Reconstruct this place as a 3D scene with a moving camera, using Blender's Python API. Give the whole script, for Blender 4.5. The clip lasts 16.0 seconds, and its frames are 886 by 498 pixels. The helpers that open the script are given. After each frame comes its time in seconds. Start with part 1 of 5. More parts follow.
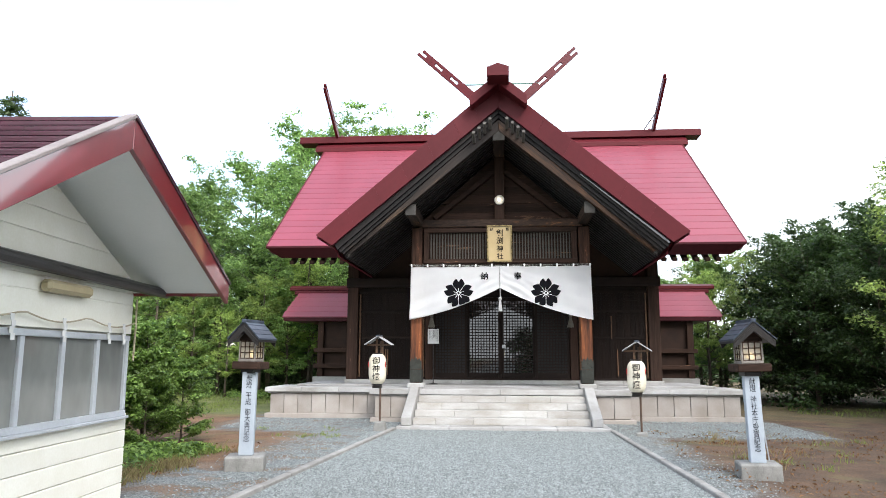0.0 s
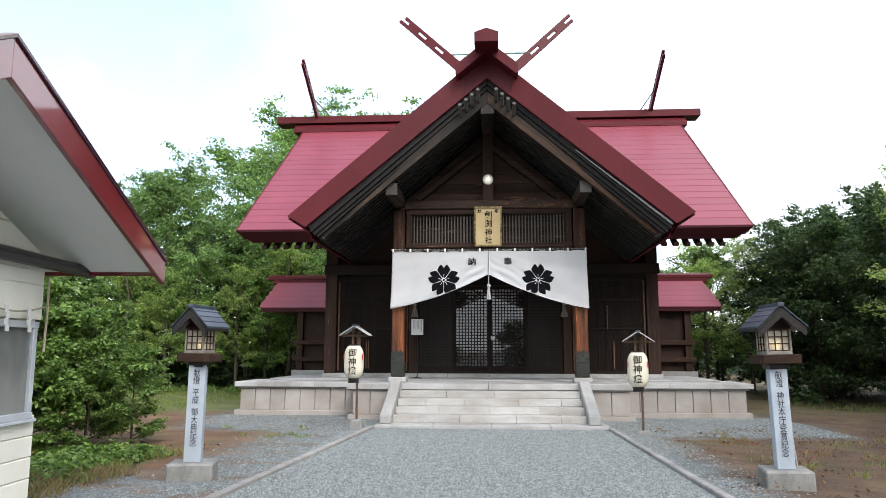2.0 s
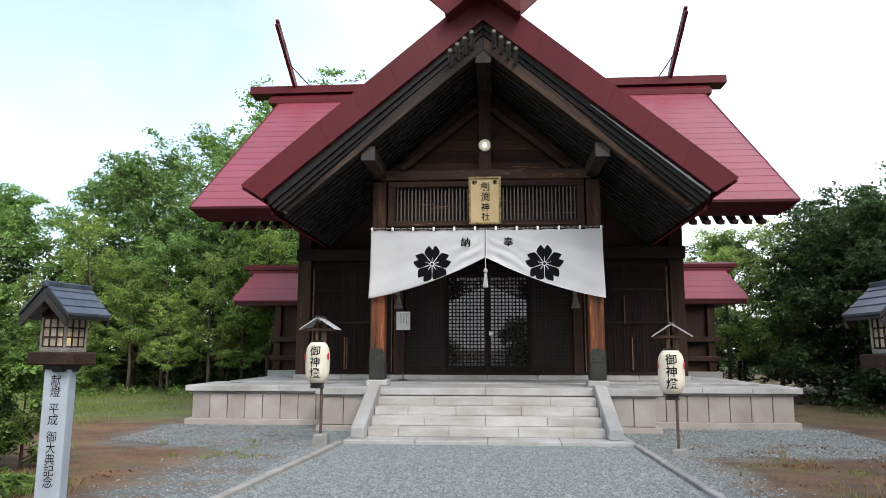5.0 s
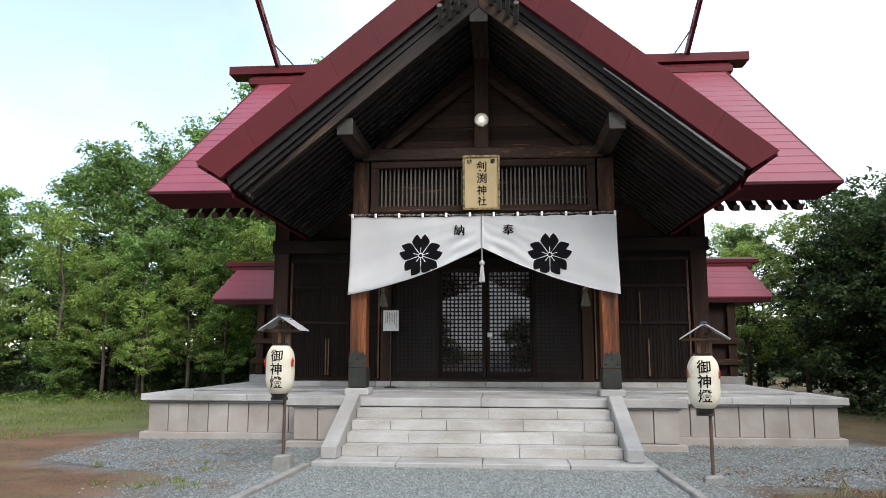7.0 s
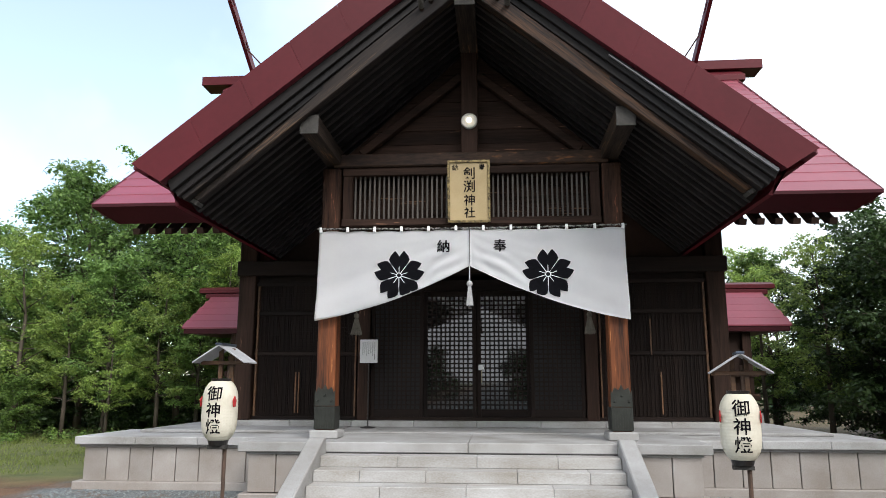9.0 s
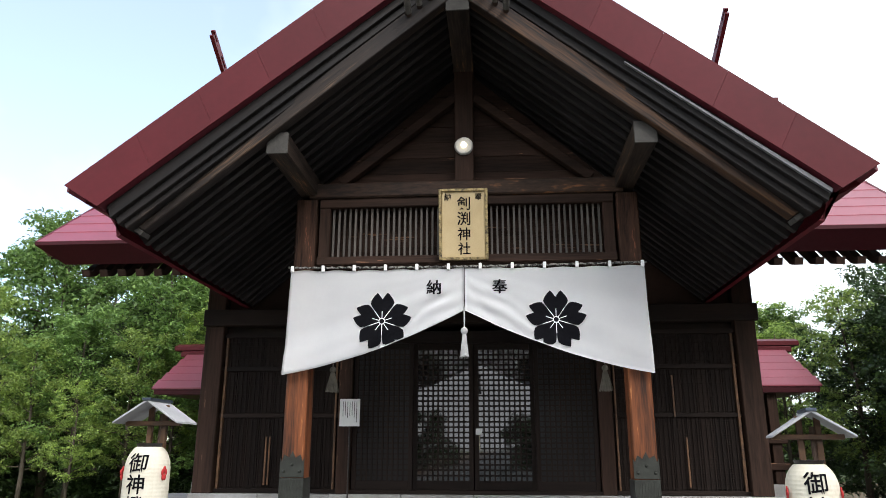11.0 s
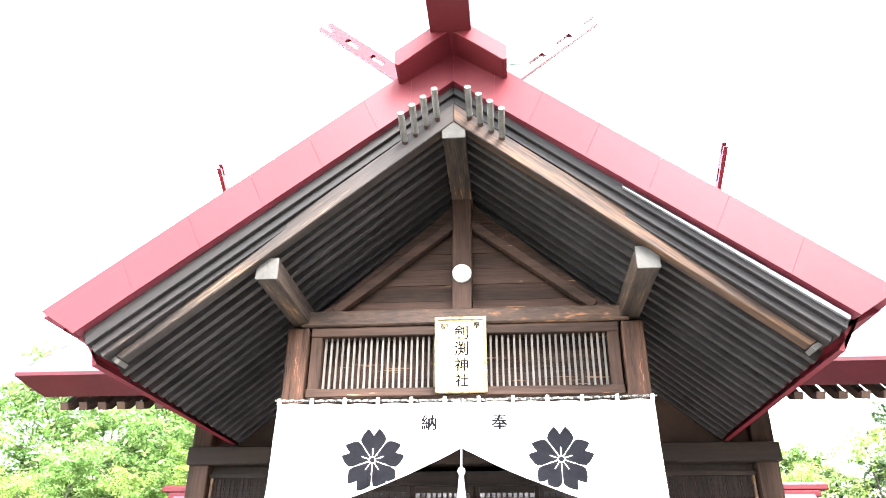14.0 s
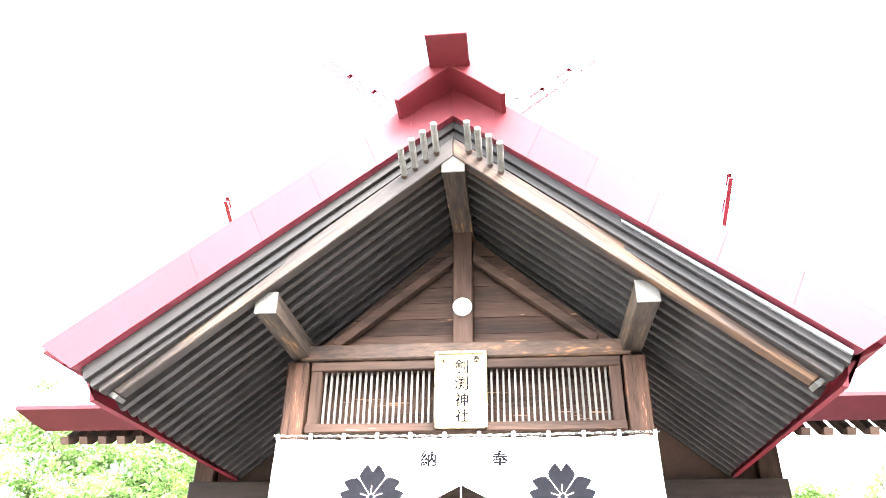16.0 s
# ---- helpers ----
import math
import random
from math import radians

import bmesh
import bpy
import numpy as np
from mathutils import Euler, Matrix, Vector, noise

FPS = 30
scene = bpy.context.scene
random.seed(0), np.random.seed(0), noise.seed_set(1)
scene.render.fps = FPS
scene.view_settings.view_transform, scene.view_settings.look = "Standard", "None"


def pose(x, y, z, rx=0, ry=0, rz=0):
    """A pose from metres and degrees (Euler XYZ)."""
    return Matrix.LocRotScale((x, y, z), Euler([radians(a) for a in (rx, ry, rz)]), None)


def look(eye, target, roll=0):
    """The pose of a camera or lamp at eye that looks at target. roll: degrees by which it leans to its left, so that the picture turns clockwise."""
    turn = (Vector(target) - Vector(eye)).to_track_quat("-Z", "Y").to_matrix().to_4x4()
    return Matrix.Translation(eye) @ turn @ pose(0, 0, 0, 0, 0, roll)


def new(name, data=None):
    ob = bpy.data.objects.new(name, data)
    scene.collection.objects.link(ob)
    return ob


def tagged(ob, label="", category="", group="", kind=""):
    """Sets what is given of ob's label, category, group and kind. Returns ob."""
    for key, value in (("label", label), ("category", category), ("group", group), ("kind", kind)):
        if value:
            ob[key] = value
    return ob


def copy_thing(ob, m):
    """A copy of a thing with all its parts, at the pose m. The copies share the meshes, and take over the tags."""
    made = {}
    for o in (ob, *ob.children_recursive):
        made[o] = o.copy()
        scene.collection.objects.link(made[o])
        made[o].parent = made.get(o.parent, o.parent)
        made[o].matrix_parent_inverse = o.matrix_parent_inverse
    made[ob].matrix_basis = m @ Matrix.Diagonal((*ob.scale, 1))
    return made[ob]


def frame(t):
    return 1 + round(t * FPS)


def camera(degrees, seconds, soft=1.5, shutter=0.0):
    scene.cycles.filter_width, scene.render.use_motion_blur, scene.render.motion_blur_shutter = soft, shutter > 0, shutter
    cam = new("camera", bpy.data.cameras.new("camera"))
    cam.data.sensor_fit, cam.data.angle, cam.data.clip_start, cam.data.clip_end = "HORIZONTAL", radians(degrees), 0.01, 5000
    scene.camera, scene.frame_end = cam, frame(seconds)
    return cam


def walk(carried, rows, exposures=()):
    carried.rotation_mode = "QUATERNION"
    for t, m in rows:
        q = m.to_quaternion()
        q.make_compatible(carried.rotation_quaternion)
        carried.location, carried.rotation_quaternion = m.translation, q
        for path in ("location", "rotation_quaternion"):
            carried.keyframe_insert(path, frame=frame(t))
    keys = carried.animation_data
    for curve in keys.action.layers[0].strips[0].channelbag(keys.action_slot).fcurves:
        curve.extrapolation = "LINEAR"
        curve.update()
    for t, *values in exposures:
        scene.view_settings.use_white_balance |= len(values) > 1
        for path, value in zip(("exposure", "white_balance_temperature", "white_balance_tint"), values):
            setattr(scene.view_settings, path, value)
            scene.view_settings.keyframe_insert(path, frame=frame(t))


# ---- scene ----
cam = camera(63.6, 16.0, soft=0.9)
# seconds, eye in metres, yaw, pitch and roll in degrees
PATH = [
    (0.0, 0.074, 0.048, 1.543, 4.83, 8.68, 0.20),
    (0.5, 0.079, 0.276, 1.536, 3.91, 8.46, 0.15),
    (1.0, 0.084, 0.584, 1.529, 3.73, 8.36, 0.11),
    (1.5, 0.088, 0.996, 1.522, 3.94, 8.23, 0.12),
    (2.0, 0.091, 1.441, 1.515, 3.99, 8.15, 0.11),
    (2.5, 0.097, 1.898, 1.510, 4.10, 8.13, 0.10),
    (3.0, 0.107, 2.350, 1.505, 4.03, 8.09, 0.10),
    (5.5, 0.205, 4.651, 1.521, 4.29, 7.98, 0.07),
    (6.0, 0.234, 5.120, 1.535, 4.40, 7.97, 0.07),
    (6.5, 0.264, 5.574, 1.549, 4.35, 7.93, 0.08),
    (7.0, 0.295, 6.018, 1.563, 4.55, 8.06, 0.09),
    (7.5, 0.328, 6.452, 1.577, 4.42, 8.38, 0.08),
    (8.0, 0.360, 6.868, 1.589, 4.43, 9.01, 0.07),
    (8.5, 0.391, 7.289, 1.601, 4.44, 9.49, 0.06),
    (9.0, 0.420, 7.697, 1.611, 4.47, 10.56, 0.05),
    (11.5, 0.429, 9.433, 1.601, 4.55, 18.11, 0.16),
    (12.0, 0.441, 9.532, 1.613, 4.73, 20.83, 0.24),
    (12.5, 0.463, 9.583, 1.625, 4.79, 22.19, 0.31),
    (13.0, 0.494, 9.604, 1.639, 4.94, 24.10, 0.37),
    (13.5, 0.529, 9.615, 1.652, 5.17, 25.47, 0.46),
    (14.0, 0.564, 9.627, 1.666, 5.41, 26.42, 0.55),
    (14.5, 0.600, 9.640, 1.679, 5.63, 27.10, 0.65),
    (15.0, 0.633, 9.639, 1.691, 5.93, 27.72, 0.76),
    (15.5, 0.668, 9.636, 1.702, 6.19, 28.26, 0.85),
    (16.0, 0.703, 9.630, 1.713, 6.44, 28.81, 0.92),
]
walk(cam, [(t, pose(x, y, z, 90 + pitch, 0, yaw) @ pose(0, 0, 0, 0, 0, roll)) for t, x, y, z, yaw, pitch, roll in PATH],
     [(0.0, 0.9), (1.5, 0.68), (3.0, 0.42), (7.0, 0.36), (9.0, 0.36), (11.5, 0.62), (12.0, 1.62), (12.5, 2.25), (13.0, 2.7), (13.5, 3.3), (14.0, 3.75), (14.5, 4.15), (16.0, 4.5)])

# ---- light: thin bright overcast with a weak, wide sun ----
SUN_EL, SUN_AZ = 42.0, 150.0     # degrees; azimuth clockwise from +y
world = bpy.data.worlds.new("sky")
scene.world = world
world.use_nodes = True
wn, wl = world.node_tree.nodes, world.node_tree.links
sky = wn.new("ShaderNodeTexSky")
sky.sky_type = "NISHITA"
sky.sun_disc = False
sky.ozone_density, sky.air_density = 0.0, 1.0
sky.sun_elevation, sky.sun_rotation = radians(SUN_EL), radians(SUN_AZ)
coord = wn.new("ShaderNodeTexCoord")
cloud = wn.new("ShaderNodeTexNoise")
cloud.inputs["Scale"].default_value, cloud.inputs["Detail"].default_value = 1.7, 6.0
cover = wn.new("ShaderNodeValToRGB")
cover.color_ramp.elements[0].position, cover.color_ramp.elements[1].position = 0.28, 0.78
cover.color_ramp.elements[0].color = (0.16, 0.16, 0.16, 1)
white = wn.new("ShaderNodeRGB")
white.outputs[0].default_value = (10.5, 11.0, 11.6, 1)
mixer = wn.new("ShaderNodeMixRGB")
back = wn["Background"]
back.inputs["Strength"].default_value = 0.14
wl.new(coord.outputs["Generated"], cloud.inputs["Vector"])
# the cloud thins out towards the north-west
clear = wn.new("ShaderNodeVectorMath")
clear.operation = "DOT_PRODUCT"
clear.inputs[1].default_value = (-0.52, 0.62, 0.58)
wl.new(coord.outputs["Generated"], clear.inputs[0])
thin = wn.new("ShaderNodeMapRange")
thin.inputs["From Min"].default_value, thin.inputs["From Max"].default_value = 0.2, 1.0
thin.inputs["To Min"].default_value, thin.inputs["To Max"].default_value = 0.3, -0.3
wl.new(clear.outputs["Value"], thin.inputs["Value"])
veil = wn.new("ShaderNodeMath")
wl.new(cloud.outputs["Fac"], veil.inputs[0])
wl.new(thin.outputs["Result"], veil.inputs[1])
wl.new(veil.outputs[0], cover.inputs["Fac"])
wl.new(cover.outputs["Color"], mixer.inputs["Fac"])
bright = wn.new("ShaderNodeVectorMath")
bright.operation = "SCALE"
bright.inputs["Scale"].default_value = 1.75
wl.new(sky.outputs["Color"], bright.inputs[0])
wl.new(bright.outputs["Vector"], mixer.inputs["Color1"])
wl.new(white.outputs[0], mixer.inputs["Color2"])
wl.new(mixer.outputs["Color"], back.inputs["Color"])
sun = new("sun", bpy.data.lights.new("sun", "SUN"))
sun.data.energy, sun.data.angle, sun.data.color = 2.2, radians(28), (1.0, 0.96, 0.93)
a, e = radians(SUN_AZ), radians(SUN_EL)
sun.matrix_world = look((math.sin(a) * 40 * math.cos(e), math.cos(a) * 40 * math.cos(e), 40 * math.sin(e)), (0, 0, 0))


# ---- materials ----
def mat(name, col, rough=0.6, metal=0.0, dark=None, scale=3.0, fine=40.0, bump=0.2, stretch=(1, 1, 1), spread=0.5, vary=0.0, spec=0.5, island=False, depth=0.01, streak=None, streak_at=0.93, slope=0.0):
    """Two scales of noise between two colours, fine relief, and a little variation from piece to piece."""
    m = bpy.data.materials.new(name)
    m.use_nodes = True
    n, l = m.node_tree.nodes, m.node_tree.links
    p = n["Principled BSDF"]
    dark = dark or tuple(c * 0.65 for c in col)
    tc = n.new("ShaderNodeTexCoord")
    mp = n.new("ShaderNodeMapping")
    mp.vector_type = "TEXTURE"
    mp.inputs["Scale"].default_value = tuple(1 / v for v in stretch)
    mp.inputs["Rotation"].default_value = (0, -radians(slope), 0)
    big = n.new("ShaderNodeTexNoise")
    big.inputs["Scale"].default_value, big.inputs["Detail"].default_value, big.inputs["Roughness"].default_value = scale, 5.0, 0.6
    small = n.new("ShaderNodeTexNoise")
    small.inputs["Scale"].default_value, small.inputs["Detail"].default_value = fine, 4.0
    l.new(tc.outputs["Object"], mp.inputs["Vector"])
    l.new(mp.outputs["Vector"], big.inputs["Vector"])
    l.new(mp.outputs["Vector"], small.inputs["Vector"])
    add = n.new("ShaderNodeMath")
    add.operation = "MULTIPLY_ADD"
    add.inputs[1].default_value = 0.45
    l.new(small.outputs["Fac"], add.inputs[0])
    l.new(big.outputs["Fac"], add.inputs[2])
    ramp = n.new("ShaderNodeValToRGB")
    ramp.color_ramp.elements[0].position, ramp.color_ramp.elements[1].position = 0.72 - spread / 2, 0.72 + spread / 2
    ramp.color_ramp.elements[0].color, ramp.color_ramp.elements[1].color = (*dark, 1), (*col, 1)
    if streak:
        ramp.color_ramp.elements.new(streak_at).color = (*streak, 1)
    l.new(add.outputs[0], ramp.inputs["Fac"])
    out = ramp.outputs["Color"]
    if vary:
        info = n.new("ShaderNodeNewGeometry" if island else "ShaderNodeObjectInfo")
        mr = n.new("ShaderNodeMapRange")
        mr.inputs["To Min"].default_value, mr.inputs["To Max"].default_value = 1 - vary, 1 + vary
        l.new(info.outputs["Random Per Island" if island else "Random"], mr.inputs["Value"])
        hsv = n.new("ShaderNodeHueSaturation")
        l.new(out, hsv.inputs["Color"])
        l.new(mr.outputs["Result"], hsv.inputs["Value"])
        out = hsv.outputs["Color"]
    l.new(out, p.inputs["Base Color"])
    p.inputs["Roughness"].default_value, p.inputs["Metallic"].default_value = rough, metal
    p.inputs["Specular IOR Level"].default_value = spec
    if bump:
        b = n.new("ShaderNodeBump")
        b.inputs["Strength"].default_value, b.inputs["Distance"].default_value = bump, depth
        l.new(add.outputs[0], b.inputs["Height"])
        l.new(b.outputs["Normal"], p.inputs["Normal"])
    return m


def glow(name, col, power):
    m = bpy.data.materials.new(name)
    m.use_nodes = True
    p = m.node_tree.nodes["Principled BSDF"]
    p.inputs["Base Color"].default_value = (*col, 1)
    p.inputs["Emission Color"].default_value = (*col, 1)
    p.inputs["Emission Strength"].default_value = power
    return m


def leaf_mat(name, col, dark, shine=0.45):
    m = bpy.data.materials.new(name)
    m.use_nodes = True
    n, l = m.node_tree.nodes, m.node_tree.links
    p = n["Principled BSDF"]
    geo = n.new("ShaderNodeNewGeometry")
    info = n.new("ShaderNodeObjectInfo")
    ramp = n.new("ShaderNodeValToRGB")
    ramp.color_ramp.elements[0].color, ramp.color_ramp.elements[1].color = (*dark, 1), (*col, 1)
    l.new(geo.outputs["Random Per Island"], ramp.inputs["Fac"])
    hsv = n.new("ShaderNodeHueSaturation")
    mr = n.new("ShaderNodeMapRange")
    mr.inputs["To Min"].default_value, mr.inputs["To Max"].default_value = 0.8, 1.25
    l.new(info.outputs["Random"], mr.inputs["Value"])
    l.new(mr.outputs["Result"], hsv.inputs["Value"])
    l.new(ramp.outputs["Color"], hsv.inputs["Color"])
    l.new(hsv.outputs["Color"], p.inputs["Base Color"])
    p.inputs["Roughness"].default_value = shine
    tr = n.new("ShaderNodeBsdfTranslucent")
    l.new(hsv.outputs["Color"], tr.inputs["Color"])
    mx = n.new("ShaderNodeMixShader")
    mx.inputs["Fac"].default_value = 0.45
    l.new(p.outputs[0], mx.inputs[1])
    l.new(tr.outputs[0], mx.inputs[2])
    l.new(mx.outputs[0], n["Material Output"].inputs["Surface"])
    return m


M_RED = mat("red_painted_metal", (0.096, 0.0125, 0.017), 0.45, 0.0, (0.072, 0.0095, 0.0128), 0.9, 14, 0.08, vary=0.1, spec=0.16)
M_ROOF = mat("red_roof_metal", (0.25, 0.045, 0.066), 0.36, 0.0, (0.19, 0.032, 0.048), 0.8, 16, 0.06, vary=0.08)
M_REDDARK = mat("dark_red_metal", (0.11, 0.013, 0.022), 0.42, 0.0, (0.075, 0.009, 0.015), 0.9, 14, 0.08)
M_WOOD = mat("dark_stained_wood", (0.048, 0.0285, 0.021), 0.65, 0.0, (0.03, 0.0195, 0.0165), 2.2, 30, 0.35, (1, 1, 1), 0.4, 0.25, spec=0.1)
M_WOODX = mat("dark_wood_grain_along_x", (0.054, 0.031, 0.023), 0.65, 0.0, (0.021, 0.0135, 0.0105), 3.0, 24, 0.4, (0.12, 1.5, 1.5), 0.4, 0.2, streak=(0.195, 0.105, 0.063), spec=0.08)
M_WOODZ = mat("dark_wood_grain_along_z", (0.054, 0.031, 0.023), 0.65, 0.0, (0.021, 0.0135, 0.0105), 3.0, 24, 0.4, (1.5, 1.5, 0.12), 0.4, 0.2, streak=(0.15, 0.084, 0.054), spec=0.08)
M_WEATHER = mat("weathered_wood", (0.2, 0.1, 0.045), 0.65, 0.0, (0.045, 0.024, 0.014), 2.5, 22, 0.5, (0.3, 1.2, 1.2), 0.45, 0.12)
SIDES = ((-1, 41.8), (1, -41.8))     # the two porch slopes and their rise in degrees
M_MOULD = {k: mat("dark_moulding_wood", (0.016, 0.0125, 0.0115), 0.55, 0.0, (0.008, 0.007, 0.007), 2.0, 26, 0.4, (0.12, 2.0, 2.0), 0.28, 0.2, streak=(0.05, 0.036, 0.027), streak_at=0.95, spec=0.2, slope=a) for k, a in SIDES}
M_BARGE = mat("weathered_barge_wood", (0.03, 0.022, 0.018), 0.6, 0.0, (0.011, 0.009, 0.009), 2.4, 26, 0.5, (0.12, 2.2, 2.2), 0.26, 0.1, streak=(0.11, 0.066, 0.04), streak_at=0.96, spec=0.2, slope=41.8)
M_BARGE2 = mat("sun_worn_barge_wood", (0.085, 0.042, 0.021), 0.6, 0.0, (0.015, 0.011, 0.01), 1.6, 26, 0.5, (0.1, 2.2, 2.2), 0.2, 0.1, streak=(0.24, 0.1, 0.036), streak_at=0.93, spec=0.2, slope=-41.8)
# hall wood deep behind the porch, its shade put into a darker colour
M_HALLX = mat("porch_shaded_wood_along_x", (0.022, 0.014, 0.011), 0.6, 0.0, (0.012, 0.009, 0.008), 3.0, 24, 0.4, (0.12, 1.5, 1.5), 0.4, 0.2, spec=0.1)
M_HALLZ = mat("porch_shaded_wood_along_z", (0.022, 0.014, 0.011), 0.6, 0.0, (0.012, 0.009, 0.008), 3.0, 24, 0.4, (1.5, 1.5, 0.12), 0.4, 0.2, spec=0.1)
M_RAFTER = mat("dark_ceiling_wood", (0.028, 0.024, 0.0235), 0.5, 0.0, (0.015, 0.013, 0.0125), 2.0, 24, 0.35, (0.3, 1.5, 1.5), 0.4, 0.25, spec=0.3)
M_TIE = mat("worn_tie_beam_wood", (0.062, 0.036, 0.024), 0.6, 0.0, (0.018, 0.012, 0.01), 3.2, 20, 0.5, (0.4, 1.6, 1.6), 0.26, streak=(0.24, 0.1, 0.04), streak_at=0.98, spec=0.15)
M_STEP = mat("stained_step_granite", (0.48, 0.475, 0.47), 0.8, 0.0, (0.27, 0.245, 0.21), 2.2, 70, 0.2, (0.5, 1.2, 1.2), vary=0.1, spread=0.5)
M_POST = mat("reddish_post_wood", (0.21, 0.066, 0.023), 0.6, 0.0, (0.035, 0.015, 0.009), 3.4, 26, 0.6, (2.6, 2.6, 0.16), 0.36, streak=(0.42, 0.17, 0.06), spec=0.25)
M_ENDGRAIN = mat("grey_end_wood", (0.056, 0.0512, 0.0448), 0.8, 0.0, (0.0224, 0.02, 0.0176), 7, 50, 0.3)
M_GREYWOOD = mat("silvered_post_wood", (0.26, 0.24, 0.215), 0.75, 0.0, (0.13, 0.115, 0.1), 5, 40, 0.3)
M_PEGEND = mat("silvered_peg_wood", (0.12, 0.11, 0.098), 0.8, 0.0, (0.05, 0.045, 0.04), 6, 40, 0.3)
M_BRACKET = mat("patinated_bronze", (0.055, 0.058, 0.05), 0.5, 0.6, (0.025, 0.026, 0.022), 6, 60, 0.3)
M_STONE = mat("pale_granite", (0.43, 0.425, 0.425), 0.78, 0.0, (0.235, 0.225, 0.205), 1.2, 90, 0.15, vary=0.09, spread=0.42)
M_STONEW = mat("warm_stone_facing", (0.39, 0.36, 0.338), 0.8, 0.0, (0.25, 0.215, 0.185), 1.3, 70, 0.15, vary=0.07, spread=0.5)
M_STONEG = mat("bluish_granite_pillar", (0.42, 0.47, 0.53), 0.55, 0.0, (0.3, 0.34, 0.39), 3, 120, 0.08)
M_CONC = mat("stained_concrete", (0.3, 0.295, 0.28), 0.85, 0.0, (0.12, 0.118, 0.11), 3.5, 60, 0.35)
M_MORTAR = mat("dark_joint", (0.2, 0.185, 0.17), 0.9, 0.0, None, 4, 50, 0.2)
M_CLOTH = mat("white_cotton", (0.92, 0.92, 0.925), 0.9, 0.0, (0.86, 0.86, 0.875), 2, 300, 0.1, spec=0.1)
M_INK = mat("black_dye", (0.007, 0.007, 0.009), 0.9, 0.0, None, 5, 60, 0.0, spec=0.05)
M_PAPER = mat("cream_paper", (0.7, 0.66, 0.56), 0.8, 0.0, (0.6, 0.55, 0.43), 3, 60, 0.1, spec=0.15)
M_WHITE = mat("white_paper", (0.75, 0.75, 0.74), 0.85, 0.0, (0.66, 0.66, 0.65), 3, 40, 0.05, spec=0.15)
M_REDINK = mat("red_ink", (0.55, 0.03, 0.03), 0.8, 0.0, None, 3, 40, 0.0)
M_GOLD = mat("gold_sign_board", (0.52, 0.4, 0.22), 0.5, 0.0, (0.42, 0.31, 0.15), 2, 60, 0.08)
M_BAMBOO = mat("carved_gilt_frame", (0.4, 0.3, 0.13), 0.45, 0.3, (0.06, 0.045, 0.025), 14, 60, 0.3, spread=0.3)
M_HUT = mat("cream_painted_board", (0.84, 0.83, 0.76), 0.6, 0.0, (0.74, 0.72, 0.62), 1.6, 40, 0.1, vary=0.04)
M_SOFFIT = mat("white_soffit_board", (0.86, 0.87, 0.85), 0.7, 0.0, (0.8, 0.81, 0.79), 1.2, 40, 0.05)
M_HUTROOF = mat("glossy_red_sheet_metal", (0.2, 0.012, 0.018), 0.3, 0.0, (0.14, 0.009, 0.014), 1.0, 5, 0.04, spec=0.5, depth=0.02)
M_HUTROOF.node_tree.nodes["Principled BSDF"].inputs["Coat Weight"].default_value = 1.0
M_HUTROOF.node_tree.nodes["Principled BSDF"].inputs["Coat Roughness"].default_value = 0.05
M_HUTROOF.node_tree.nodes["Principled BSDF"].inputs["Coat IOR"].default_value = 1.9
M_HUTSLOPE = mat("dark_maroon_roof_sheet", (0.07, 0.016, 0.03), 0.14, 0.0, (0.04, 0.011, 0.022), 1.2, 12, 0.06, spec=0.9)
M_VERGE = mat("pale_weathered_verge_board", (0.3, 0.26, 0.25), 0.7, 0.0, (0.18, 0.15, 0.145), 3, 40, 0.2)
M_ALU = mat("aluminium_frame", (0.62, 0.66, 0.7), 0.4, 0.35, (0.5, 0.53, 0.57), 3, 50, 0.05)
M_SLATE = mat("blue_grey_copper", (0.1, 0.125, 0.16), 0.32, 0.5, (0.05, 0.06, 0.08), 4, 40, 0.2, vary=0.2)
M_BLACK = mat("black_lacquered_pole", (0.02, 0.017, 0.016), 0.35, 0.0, None, 4, 50, 0.2)
M_BEIGE = mat("beige_plastic", (0.42, 0.36, 0.22), 0.45, 0.0, (0.36, 0.3, 0.18), 3, 50, 0.05)
M_ROPE = mat("rope", (0.5, 0.44, 0.32), 0.9, 0.0, (0.3, 0.26, 0.18), 20, 120, 0.4)
M_STEEL = mat("rusty_steel_pole", (0.14, 0.085, 0.06), 0.6, 0.3, (0.06, 0.04, 0.03), 8, 60, 0.3)
M_BARK = mat("bark", (0.12, 0.095, 0.07), 0.9, 0.0, (0.05, 0.04, 0.03), 3, 20, 0.7, (1, 1, 0.3))
M_KERB = mat("kerb_stone", (0.32, 0.31, 0.295), 0.9, 0.0, (0.17, 0.16, 0.15), 3, 60, 0.25, vary=0.1)
M_PEBBLE = mat("gravel_stone", (0.23, 0.25, 0.245), 0.85, 0.0, (0.145, 0.16, 0.16), 9, 90, 0.1, vary=0.44, island=True)
M_LAMP = glow("lit_lamp_glass", (1.0, 0.88, 0.68), 2.5)
M_BULB = glow("warm_bulb", (1.0, 0.72, 0.35), 9.0)
M_PANE = mat("frosted_lamp_pane", (0.5, 0.48, 0.42), 0.5, 0.0, (0.4, 0.38, 0.33), 3, 30, 0.0)
M_PANE.node_tree.nodes["Principled BSDF"].inputs["Transmission Weight"].default_value = 0.55
